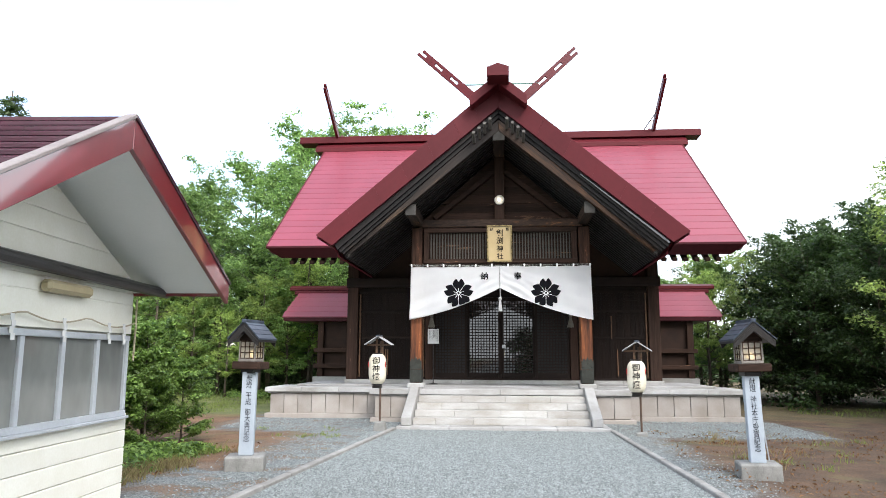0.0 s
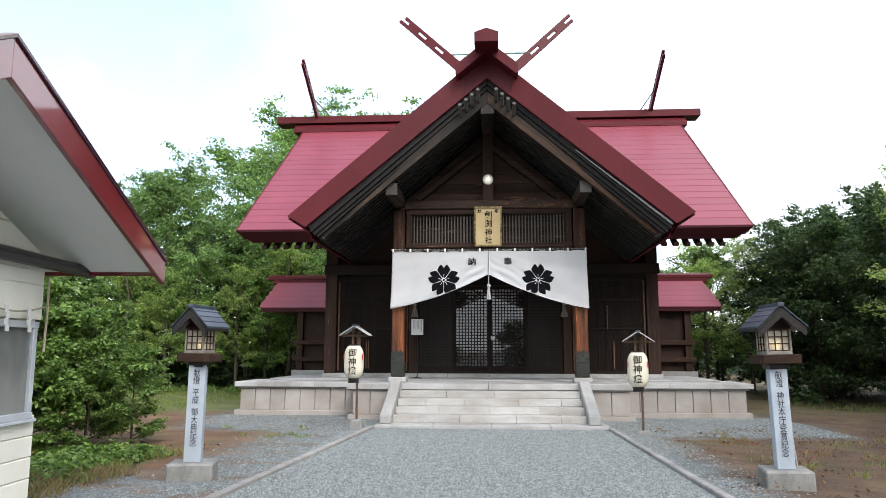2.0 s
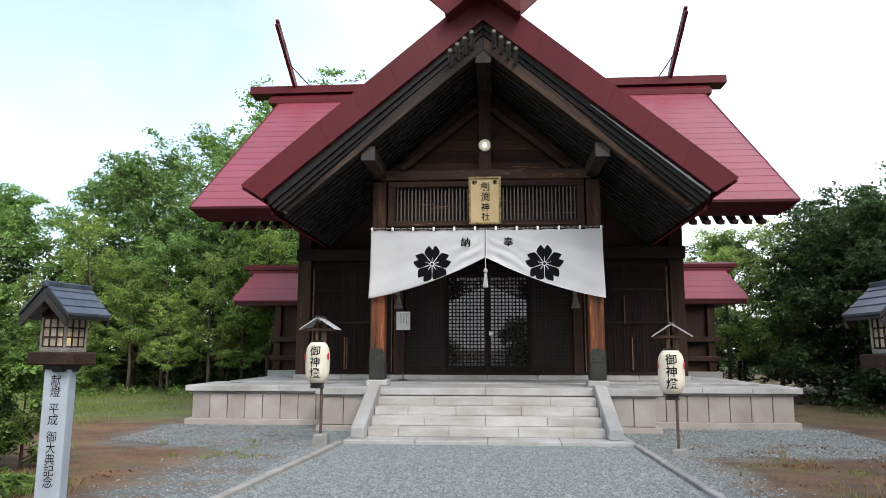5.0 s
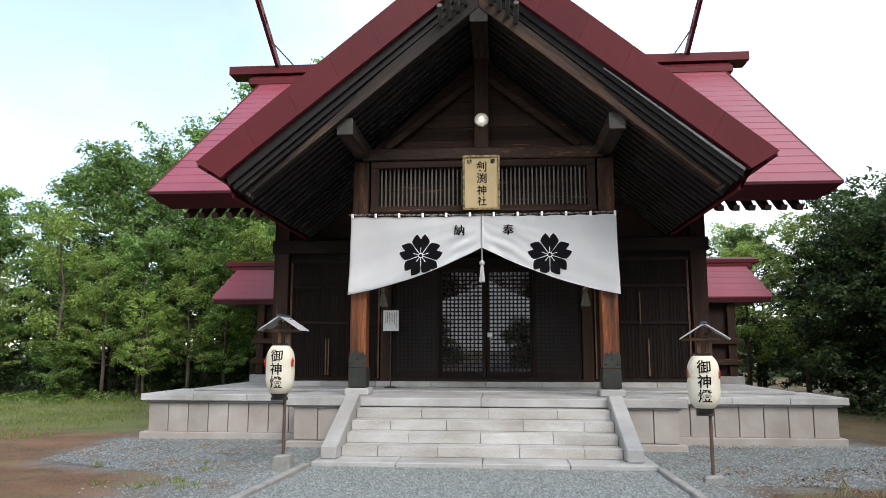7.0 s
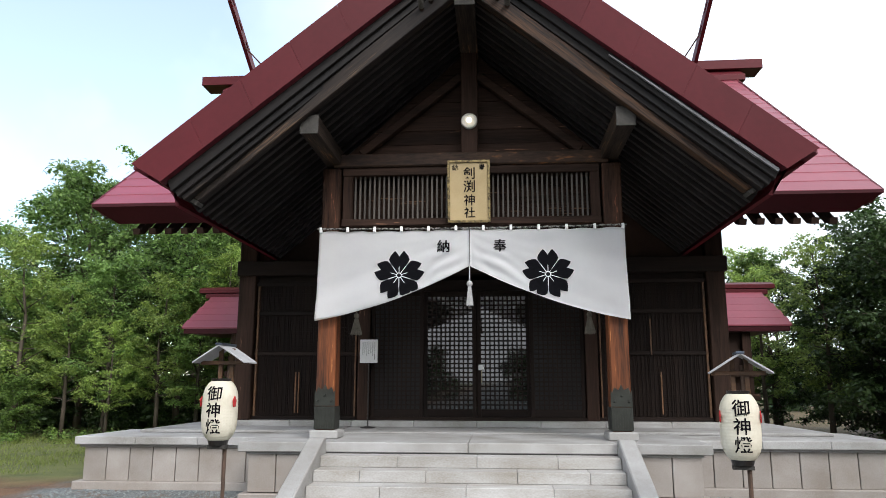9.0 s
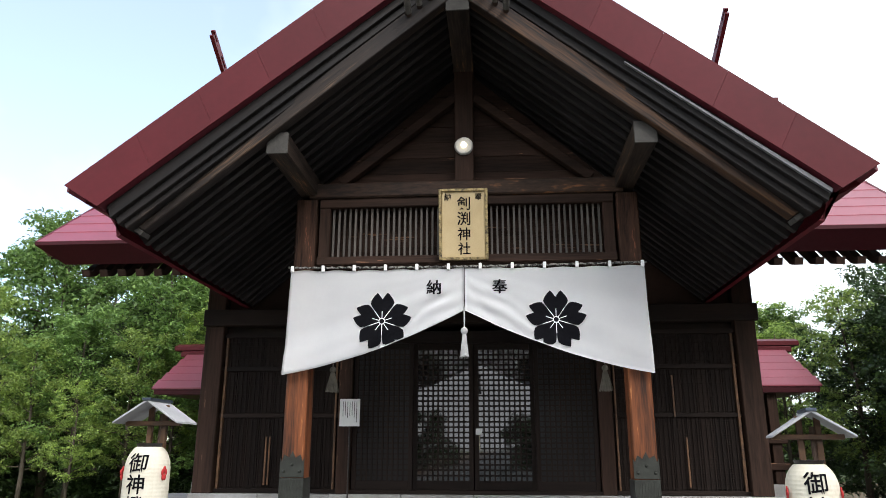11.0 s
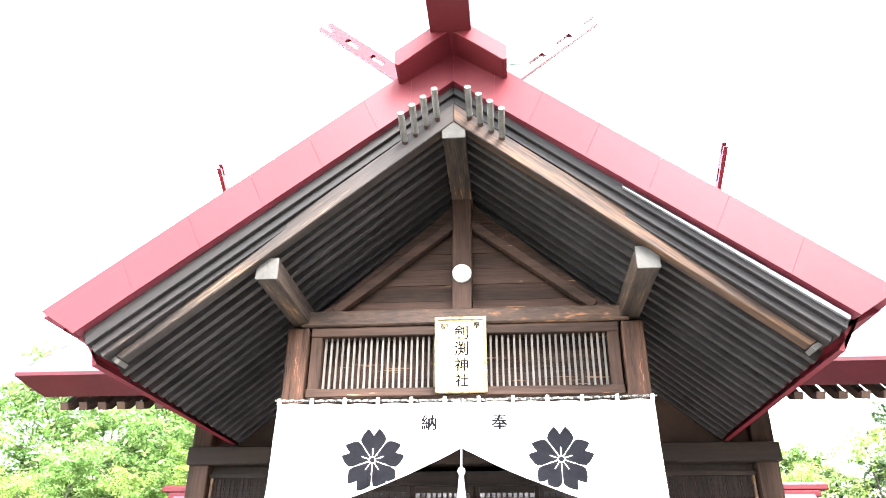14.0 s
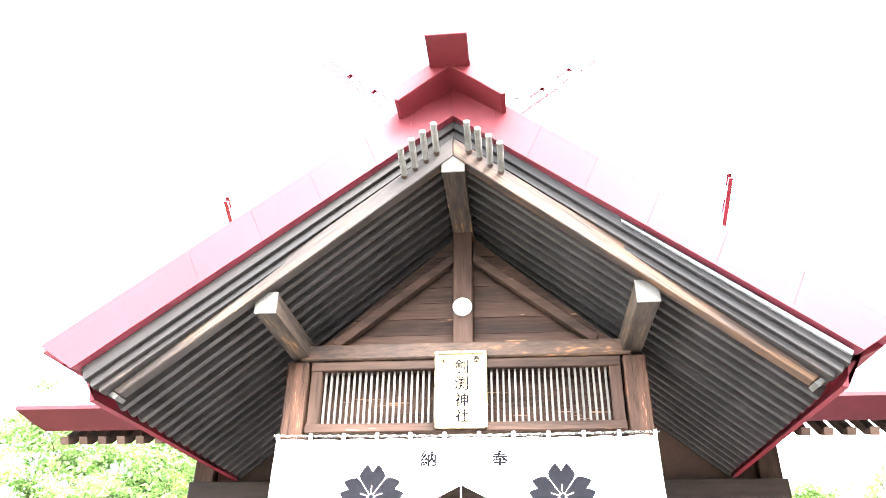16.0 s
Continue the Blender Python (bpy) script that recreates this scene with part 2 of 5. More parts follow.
M_LEAF = leaf_mat("leaf_green", (0.29, 0.45, 0.125), (0.1, 0.18, 0.055))
M_LEAF2 = leaf_mat("leaf_yellow_green", (0.4, 0.52, 0.13), (0.17, 0.26, 0.07))
M_LEAF3 = leaf_mat("leaf_dark_green", (0.085, 0.145, 0.042), (0.026, 0.05, 0.018))
M_LEAFB = leaf_mat("leaf_mid_green", (0.26, 0.4, 0.09), (0.06, 0.115, 0.03))
M_LITTER = leaf_mat("dead_leaf", (0.3, 0.17, 0.08), (0.12, 0.06, 0.03), 0.8)
M_GRASS = leaf_mat("grass_blade", (0.27, 0.32, 0.085), (0.13, 0.17, 0.045), 0.6)
M_DRY = leaf_mat("dry_grass_blade", (0.36, 0.3, 0.14), (0.2, 0.15, 0.07), 0.7)


def ground_mat():
    """Gravel on the walk and round the platform, bare earth beside it, grass farther out."""
    m = bpy.data.materials.new("ground_mix")
    m.use_nodes = True
    n, l = m.node_tree.nodes, m.node_tree.links
    p = n["Principled BSDF"]
    tc = n.new("ShaderNodeTexCoord")
    sep = n.new("ShaderNodeSeparateXYZ")
    l.new(tc.outputs["Object"], sep.inputs[0])

    def noise_tex(scale, detail=5):
        t = n.new("ShaderNodeTexNoise")
        t.inputs["Scale"].default_value, t.inputs["Detail"].default_value = scale, detail
        l.new(tc.outputs["Object"], t.inputs["Vector"])
        return t.outputs["Fac"]

    def math_node(op, x, y, clamp=False):
        t = n.new("ShaderNodeMath")
        t.operation, t.use_clamp = op, clamp
        for k, v in enumerate((x, y)):
            if isinstance(v, (int, float)):
                t.inputs[k].default_value = v
            elif v is not None:
                l.new(v, t.inputs[k])
        return t.outputs[0]

    def step(x, lo, hi):
        t = n.new("ShaderNodeMapRange")
        t.inputs["From Min"].default_value, t.inputs["From Max"].default_value = lo, hi
        l.new(x, t.inputs["Value"])
        return t.outputs["Result"]

    def two(lo, hi, fac):
        r = n.new("ShaderNodeValToRGB")
        r.color_ramp.elements[0].position, r.color_ramp.elements[1].position = 0.35, 0.65
        r.color_ramp.elements[0].color, r.color_ramp.elements[1].color = (*lo, 1), (*hi, 1)
        l.new(fac, r.inputs["Fac"])
        return r.outputs["Color"]

    def mix(fac, c1, c2):
        t = n.new("ShaderNodeMixRGB")
        l.new(fac, t.inputs["Fac"])
        l.new(c1, t.inputs["Color1"])
        l.new(c2, t.inputs["Color2"])
        return t.outputs["Color"]

    vor = n.new("ShaderNodeTexVoronoi")
    vor.inputs["Scale"].default_value = 42
    l.new(tc.outputs["Object"], vor.inputs["Vector"])
    bw = n.new("ShaderNodeRGBToBW")
    l.new(vor.outputs["Color"], bw.inputs[0])
    gravel = mix(noise_tex(0.7), two((0.085, 0.1, 0.102), (0.18, 0.205, 0.205), bw.outputs[0]), two((0.11, 0.118, 0.116), (0.21, 0.22, 0.215), bw.outputs[0]))
    earth = two((0.034, 0.023, 0.015), (0.145, 0.082, 0.046), math_node("ADD", math_node("MULTIPLY", noise_tex(1.6, 8), 0.5), math_node("MULTIPLY", noise_tex(38, 8), 0.5)))
    west = step(math_node("MULTIPLY", sep.outputs["X"], -1.0), 1.0, 3.0)
    earth = mix(west, earth, two((0.06, 0.036, 0.021), (0.23, 0.125, 0.066), math_node("ADD", math_node("MULTIPLY", noise_tex(1.4, 8), 0.5), math_node("MULTIPLY", noise_tex(38, 8), 0.5))))
    grass = two((0.065, 0.078, 0.026), (0.17, 0.185, 0.06), math_node("ADD", math_node("MULTIPLY", noise_tex(0.9), 0.5), math_node("MULTIPLY", noise_tex(40), 0.5)))
    wob = math_node("MULTIPLY", math_node("SUBTRACT", noise_tex(0.7, 5), 0.5), 1.6)
    ax = math_node("ABSOLUTE", sep.outputs["X"], None)
    axw = math_node("ADD", ax, wob)
    yw = math_node("ADD", sep.outputs["Y"], wob)
    # gravel: the walk, and a belt before the platform
    lean = math_node("MULTIPLY", sep.outputs["X"], 0.12)
    walkway = math_node("SUBTRACT", 1.0, step(math_node("ADD", axw, lean), 3.1, 3.9), True)
    slant = math_node("MULTIPLY", math_node("MINIMUM", math_node("ADD", sep.outputs["X"], 3.9), 0.0), 0.42)
    belt = math_node("MULTIPLY", step(math_node("ADD", yw, slant), 14.6, 15.1), math_node("SUBTRACT", 1.0, step(axw, 6.2, 6.9)), True)
    near = math_node("MULTIPLY", math_node("SUBTRACT", 1.0, step(yw, 10.2, 11.0)), math_node("SUBTRACT", 1.0, step(axw, 4.6, 5.4)), True)
    near = math_node("MULTIPLY", near, step(math_node("MULTIPLY", sep.outputs["X"], -1.0), -2.8, -2.2))
    gfac = math_node("MAXIMUM", math_node("MAXIMUM", walkway, belt), near)
    dirt = math_node("MULTIPLY", step(ax, 2.5, 3.0), step(noise_tex(1.7, 8), 0.46, 0.6))
    gfac = math_node("MULTIPLY", gfac, math_node("SUBTRACT", 1.0, math_node("MULTIPLY", dirt, 0.75)))
    patch = step(noise_tex(0.9, 6), 0.54, 0.6)
    left_grass = math_node("MULTIPLY", step(math_node("MULTIPLY", sep.outputs["X"], -1.0), 4.6, 5.6), math_node("SUBTRACT", 1.0, step(yw, 12.2, 13.2)), True)
    far_grass = math_node("MULTIPLY", math_node("MAXIMUM", step(yw, 19.2, 20.4), step(axw, 10.5, 12.0)), math_node("ADD", math_node("MULTIPLY", west, 0.75), 0.25))
    left_grass = math_node("MULTIPLY", left_grass, step(yw, 8.2, 8.8))
    grfac = math_node("MAXIMUM", math_node("MULTIPLY", patch, 0.22), math_node("MAXIMUM", left_grass, far_grass))
    col = mix(gfac, mix(grfac, earth, grass), gravel)
    l.new(col, p.inputs["Base Color"])
    p.inputs["Roughness"].default_value = 0.95
    b = n.new("ShaderNodeBump")
    b.inputs["Strength"].default_value, b.inputs["Distance"].default_value = 0.7, 0.015
    l.new(math_node("ADD", vor.outputs["Distance"], noise_tex(30)), b.inputs["Height"])
    l.new(b.outputs["Normal"], p.inputs["Normal"])
    return m


M_GROUND = ground_mat()


# ---- mesh helpers ----
def box(bm, x0, x1, y0, y1, z0, z1):
    m = Matrix.Translation(((x0 + x1) / 2, (y0 + y1) / 2, (z0 + z1) / 2)) @ Matrix.Diagonal((abs(x1 - x0), abs(y1 - y0), abs(z1 - z0), 1))
    return bmesh.ops.create_cube(bm, size=1, matrix=m)["verts"]


def beam(bm, p, q, w, h, up=(0, 0, 1)):
    """A bar from p to q, w across and h along up."""
    p, q = Vector(p), Vector(q)
    d = q - p
    f = d.normalized()
    r = f.cross(Vector(up)).normalized()
    u = r.cross(f)
    m = Matrix((( *(r * w),), ( *(f * d.length),), ( *(u * h),))).transposed().to_4x4()
    m.translation = (p + q) / 2
    return bmesh.ops.create_cube(bm, size=1, matrix=m)["verts"]


def prism(bm, outline, lo, hi, axis="y"):
    """A closed outline pulled along an axis: (x, z) along y, (y, z) along x, (x, y) along z."""
    put = {"y": lambda a, b, c: (a, c, b), "x": lambda a, b, c: (c, a, b), "z": lambda a, b, c: (a, b, c)}[axis]
    one = [bm.verts.new(put(a, b, lo)) for a, b in outline]
    two = [bm.verts.new(put(a, b, hi)) for a, b in outline]
    bm.faces.new(one)
    bm.faces.new(two[::-1])
    for k in range(len(outline)):
        bm.faces.new((one[k - 1], one[k], two[k], two[k - 1]))
    bmesh.ops.recalc_face_normals(bm, faces=bm.faces)


def tube(bm, pts, radii, seg=8):
    """A tapered round bar along points."""
    rings = []
    for k, c in enumerate(pts):
        c = Vector(c)
        d = (Vector(pts[min(k + 1, len(pts) - 1)]) - Vector(pts[max(k - 1, 0)])).normalized()
        s = d.orthogonal().normalized() if abs(d.z) < 0.99 else Vector((1, 0, 0))
        t = d.cross(s)
        r = radii[k] if isinstance(radii, (list, tuple)) else radii
        rings.append([bm.verts.new(c + r * (math.cos(v) * s + math.sin(v) * t)) for v in (2 * math.pi * j / seg for j in range(seg))])
    for ra, rb in zip(rings, rings[1:]):
        for j in range(seg):
            bm.faces.new((ra[j - 1], ra[j], rb[j], rb[j - 1]))
    bm.faces.new(rings[0][::-1])
    bm.faces.new(rings[-1])
    bmesh.ops.recalc_face_normals(bm, faces=bm.faces)


def lathe(bm, profile, cx, cy, seg=24):
    """(radius, z) profile turned about a vertical line."""
    rings = [[bm.verts.new((cx + r * math.cos(2 * math.pi * j / seg), cy + r * math.sin(2 * math.pi * j / seg), z)) for j in range(seg)] for r, z in profile]
    for ra, rb in zip(rings, rings[1:]):
        for j in range(seg):
            bm.faces.new((ra[j - 1], ra[j], rb[j], rb[j - 1]))
    bm.faces.new(rings[0][::-1])
    bm.faces.new(rings[-1])
    bmesh.ops.recalc_face_normals(bm, faces=bm.faces)


def mesh_of(name, bm, material, bevel=0.0, smooth=False):
    if bevel:
        bmesh.ops.bevel(bm, geom=list(bm.edges), offset=bevel, segments=1, affect="EDGES", clamp_overlap=True)
    me = bpy.data.meshes.new(name)
    bm.to_mesh(me)
    bm.free()
    if smooth:
        me.polygons.foreach_set("use_smooth", [True] * len(me.polygons))
    me.materials.append(material)
    return me


def part(name, bm, material, parent=None, label="", bevel=0.0, smooth=False):
    return under(new(name, mesh_of(name, bm, material, bevel, smooth)), parent, label)


def under(ob, parent, label=""):
    """Hang ob under its thing; its mesh is in world metres."""
    ob.parent = parent
    if parent is not None and parent.parent is None:
        ob.matrix_parent_inverse = parent.matrix_basis.inverted()
    return tagged(ob, label)


def thing(name, at, label, category, group="", kind="", turn=0.0):
    ob = new(name)
    ob.matrix_basis = pose(*at, 0, 0, turn)
    return tagged(ob, label, category, group, kind)


def fresh():
    return bmesh.new()


def boxed(name, dims, material, parent, label="", bevel=0.006):
    bm = fresh()
    box(bm, *dims)
    return part(name, bm, material, parent, label, bevel)


def word_mesh(text, size, material, name, m, parent, bend=None, label="", thick=0.0, bold=0.012):
    """Lettering turned into a mesh, set by m (text in the xy plane before), bent by a function of x, z."""
    cu = bpy.data.curves.new(name, "FONT")
    cu.body, cu.size, cu.align_x, cu.align_y = text, size, "CENTER", "CENTER"
    cu.extrude, cu.offset = thick, size * bold
    ob = bpy.data.objects.new(name, cu)
    scene.collection.objects.link(ob)
    me = bpy.data.meshes.new_from_object(ob.evaluated_get(bpy.context.evaluated_depsgraph_get()))
    bpy.data.objects.remove(ob)
    me.transform(m)
    if bend:
        for v in me.vertices:
            v.co.y = bend(v.co.x, v.co.z)
    me.materials.clear()
    me.materials.append(material)
    return under(new(name, me), parent, label)


FACING = pose(0, 0, 0, 90, 0, 0)      # letters that face -y


def at(x, y, z):
    return Matrix.Translation((x, y, z)) @ FACING


# ---- ground ----
bm = fresh()
bmesh.ops.create_grid(bm, x_segments=120, y_segments=120, size=30, matrix=Matrix.Translation((0, 14, 0)))
for v in bm.verts:
    x, y = v.co.x, v.co.y
    off = max(0.0, min(1.0, (abs(x) - 3.0) / 2.0))
    v.co.z = off * 0.07 * noise.noise(Vector((x * 0.35, y * 0.35, 0))) - off * 0.03
rim = [v for v in bm.verts if max(abs(v.co.x), abs(v.co.y - 14)) > 29.9]
for v in rim:
    v.co.z = -0.05
edges = [ed for ed in bm.edges if ed.is_boundary]
outer = bmesh.ops.extrude_edge_only(bm, edges=edges)["geom"]
for v in (g for g in outer if isinstance(g, bmesh.types.BMVert)):
    v.co.x, v.co.y = v.co.x * 60, 14 + (v.co.y - 14) * 60
bmesh.ops.recalc_face_normals(bm, faces=bm.faces)
tagged(part("ground", bm, M_GROUND, smooth=True), "gravel walk, bare earth and patchy grass", "ground", kind="structure")

# kerbs of the walk, laid end to end, slightly uneven
for side, x_near, x_far in ((-1, -2.86, -2.32), (1, 2.5, 2.36)):
    kerb = thing("kerb", (x_far, 15.8, 0), "low weathered stone kerb edging the gravel walk", "kerb", "walk kerbs", "structure")
    n_k = 18
    for k in range(n_k):
        y0, y1 = 15.8 - k * 0.9, 15.8 - (k + 1) * 0.9
        xa, xb = (x_far + (x_near - x_far) * min(1.3, (15.8 - y) / 8.0) for y in (y0, y1))
        bm = fresh()
        beam(bm, (xa, y0 - 0.006, 0.015 + random.uniform(-0.006, 0.006)), (xb, y1 + 0.006, 0.015 + random.uniform(-0.006, 0.006)), 0.1, 0.08)
        part("kerb_stone", bm, M_KERB, kerb, bevel=0.012)

# ---- stone platform ----
platform = thing("stone_platform", (0, 18.7, 0), "pale stone platform with facing panels and cap slabs under the shrine", "platform", kind="structure")
boxed("core", (-6.03, 5.92, 18.86, 22.6, 0, 0.66), M_MORTAR, platform)
boxed("core", (-3.08, 3.08, 17.9, 18.86, 0, 0.66), M_MORTAR, platform)
boxed("base_course", (-6.17, 6.04, 18.68, 22.7, -0.05, 0.11), M_STONEW, platform, "", 0.012)
boxed("base_course", (-3.2, 3.2, 17.72, 18.65, -0.05, 0.1), M_STONEW, platform, "", 0.012)


def facing(x0, x1, y, n):
    w = (x1 - x0) / n
    for k in range(n):
        boxed("facing_panel", (x0 + k * w + 0.007, x0 + (k + 1) * w - 0.007, y, y + 0.05, 0.112, 0.62), M_STONEW, platform, "", 0.004)


facing(-6.05, -3.1, 18.76, 8)
facing(3.1, 5.94, 18.76, 7)
facing(-3.1, -2.3, 17.8, 2)
facing(2.3, 3.1, 17.8, 2)
for sx in (-1, 1):
    for k in range(7):
        boxed("facing_panel", (-6.052 if sx < 0 else 5.942, -6.0 if sx < 0 else 5.89, 18.815 + k * 0.54, 18.815 + k * 0.54 + 0.527, 0.112, 0.62), M_STONEW, platform, "", 0.004)
    for k in range(2):
        boxed("facing_panel", (sx * 3.1, sx * 3.05, 17.86 + k * 0.42, 17.86 + k * 0.42 + 0.41, 0.112, 0.62), M_STONEW, platform, "", 0.004)
    # cap slabs
    boxed("fillet", (sx * 3.13, -6.11 if sx < 0 else 6.0, 18.72, 20.6, 0.622, 0.658), M_STONE, platform, "", 0.006)
    cap_w = 0.98 if sx < 0 else 0.953
    for k in range(3):
        boxed("cap_slab", (sx * (3.235 + k * cap_w), sx * (3.23 + (k + 1) * cap_w), 18.66, 20.4, 0.66, 0.78), M_STONE, platform, "", 0.01)
    boxed("upper_slab", (sx * 2.32, sx * 5.6, 19.6, 22.6, 0.782, 0.83), M_STONE, platform, "", 0.01)
boxed("fillet", (-3.12, 3.12, 17.78, 18.9, 0.622, 0.658), M_STONE, platform, "", 0.006)
for k, (x0, x1) in enumerate(((-3.23, -2.0), (-2.0, -0.02), (-0.02, 2.0), (2.0, 3.23))):
    boxed("landing_slab", (x0 + 0.003, x1 - 0.003, 17.72, 19.58, 0.66, 0.797), M_STONE, platform, "", 0.01)
boxed("landing_floor", (-2.31, 2.31, 19.582, 22.6, 0.66, 0.81), M_STONE, platform, "", 0.006)
for k in range(8):
    boxed("sill_stone", (-4.56 + k * 1.14 + 0.003, -4.56 + (k + 1) * 1.14 - 0.003, 20.84, 21.35, 0.812, 0.925), M_STONE, platform, "", 0.01)

# ---- stone steps ----
steps = thing("stone_steps", (0, 16.8, 0), "flight of five pale granite steps with sloping side walls", "steps", kind="structure")
for k in range(4):
    boxed("plinth_block", (-2.28 + k * 1.16 + 0.003, -2.28 + (k + 1) * 1.16 - 0.003, 15.82, 17.6, -0.05, 0.07), M_STONE, steps, "", 0.012)
for r in range(4):
    y0, z0 = 16.32 + r * 0.35, 0.071 + r * 0.145
    cuts = [-1.97] + sorted(random.Random(r + 3).uniform(-0.1, 0.1) + c for c in ((-1.0, 0.05, 1.1) if r % 2 else (-0.55, 0.6, 1.5, -1.4))) + [1.97]
    for x0, x1 in zip(cuts, cuts[1:]):
        dz = random.uniform(-0.0002, 0.0002)
        boxed("step_block", (x0 + 0.002, x1 - 0.002, y0 + random.uniform(-0.004, 0.004), 17.715, z0 + dz, z0 + 0.1435 + dz), M_STEP, steps, "", 0.007)
for sx in (-1, 1):
    bm = fresh()
    prism(bm, [(16.02, 0.071), (17.715, 0.071), (17.715, 0.86), (17.6, 0.86), (16.12, 0.27), (16.02, 0.25)], sx * 1.975, sx * 2.2, "x")
    part("side_wall", bm, M_STONE, steps, bevel=0.015)

# ---- the shrine ----
shrine = thing("shrine_hall", (0, 21.0, 0.83), "dark timber shrine hall with red metal roofs and a gabled porch", "shrine")
AP, SL = 8.2, 0.896        # porch roof: apex of the top skin, slope


def top(x):
    return AP - SL * abs(x)


def rake(bm, share=1.0):
    """The gable front stands back towards its apex."""
    for v in bm.verts:
        if v.co.y < 17.0:
            v.co.y += share * 0.118 * (4.27 - abs(v.co.x)) - 0.04


M_DARKPOST = mat("dark_post_wood", (0.075, 0.038, 0.025), 0.6, 0.0, (0.016, 0.01, 0.008), 4.0, 30, 0.6, (2.6, 2.6, 0.2), 0.34, streak=(0.24, 0.09, 0.05), spec=0.1)
# porch posts with bronze shoes
for sx in (-1, 1):
    base = boxed("post_base", (sx * 2.15 - 0.21, sx * 2.15 + 0.21, 18.22, 18.68, 0.797, 0.92), M_STONE, shrine, "pale stone block", 0.02)
    post = boxed("post", (sx * 2.15 - 0.14, sx * 2.15 + 0.14, 18.28, 18.6, 0.92, 3.88), M_POST, shrine, "reddish weathered post", 0.015)
    boxed("post_upper", (sx * 2.15 - 0.14, sx * 2.15 + 0.14, 18.28, 18.6, 3.884, 4.897), M_DARKPOST, shrine, "dark-stained upper post", 0.015)
    bm = fresh()
    x0, x1, yf = sx * 2.15 - 0.153, sx * 2.15 + 0.153, 18.268
    box(bm, x0, x1, yf, 18.612, 0.93, 1.26)
    part("bronze_shoe", bm, M_BRACKET, post, "grey-green bronze shoe", 0.006)
    bm = fresh()
    c = sx * 2.15
    prism(bm, [(c - 0.151, 1.27), (c + 0.151, 1.27), (c + 0.151, 1.5), (c + 0.13, 1.46), (c + 0.1, 1.54), (c + 0.04, 1.5), (c, 1.58), (c - 0.04, 1.5), (c - 0.1, 1.54), (c - 0.13, 1.46), (c - 0.151, 1.5)], 18.266, 18.282)
    part("bronze_crest", bm, M_BRACKET, post)
    for k in range(8):
        boxed("shoe_rib", (x0 + 0.015 + k * 0.036, x0 + 0.03 + k * 0.036, yf - 0.006, yf, 0.95, 1.24), M_BRACKET, post, "", 0)
    for px, pz in ((-0.1, 1.34), (0.1, 1.34), (0, 1.42)):
        bm = fresh()
        bmesh.ops.create_uvsphere(bm, u_segments=8, v_segments=5, radius=0.02, matrix=Matrix.Translation((c + px, 18.265, pz)))
        part("stud", bm, M_BRACKET, post, smooth=True)

# tie beams, transom slats
boxed("tie_beam", (-2.12, 2.12, 18.25, 18.62, 4.9, 5.11), M_TIE, shrine, "", 0.02)
boxed("tie_beam", (-1.975, 1.975, 18.26, 18.56, 3.96, 4.07), M_WOODX, shrine, "", 0.012)
boxed("tie_beam", (-1.975, 1.975, 18.3, 18.52, 4.77, 4.898), M_WOODX, shrine, "", 0.01)
transom = boxed("transom_back", (-1.975, 1.975, 18.62, 18.66, 3.86, 5.11), M_WOODX, shrine, "dark boards behind the slats", 0.004)
bm = fresh()
box(bm, -0.014, 0.014, -0.02, 0.02, 4.065, 4.775)
slat_mesh = mesh_of("transom_slat", bm, mat("pale_slat_wood", (0.125, 0.11, 0.095), 0.7, 0.0, (0.055, 0.047, 0.04), 3, 30, 0.3, (2, 2, 0.2), vary=0.25), 0.003)
for sx in (-1, 1):
    boxed("transom_stile", (sx * 1.83, sx * 1.972, 18.32, 18.48, 4.07, 4.77), M_WOODZ, transom, "", 0.006)
    for k in range(20):
        s = new("transom_slat", slat_mesh)
        under(s, transom)
        s.matrix_basis = Matrix.Translation((sx * (0.36 + k * 0.0752), 18.4, 0))
# gable wall of planks, king post, braces
n_pl = 8
for k in range(n_pl):
    z0 = 5.11 + k * 0.235
    half = max(0.05, (6.95 - z0) / SL)
    half2 = max(0.02, (6.95 - z0 - 0.23) / SL)
    bm = fresh()
    prism(bm, [(-half, z0), (half, z0), (half2, z0 + 0.23), (-half2, z0 + 0.23)], 18.58 + 0.006 * (k % 2), 18.62)
    part("gable_plank", bm, M_WOODX, shrine, bevel=0.003)
boxed("gable_backing", (-2.3, 2.3, 18.67, 18.7, 3.9, 5.0), M_WOOD, shrine)
bm = fresh()
prism(bm, [(-2.3, 4.95), (2.3, 4.95), (0, 6.92)], 18.66, 18.7)
part("gable_backing", bm, M_WOOD, shrine)
boxed("king_post", (-0.13, 0.13, 18.3, 18.56, 5.11, 6.78), M_WOODZ, shrine, "", 0.012)
for sx in (-1, 1):
    bm = fresh()
    beam(bm, (sx * 0.13, 18.45, 6.42), (sx * 1.72, 18.45, 5.16), 0.14, 0.13)
    part("brace", bm, M_WOODX, shrine, bevel=0.01)
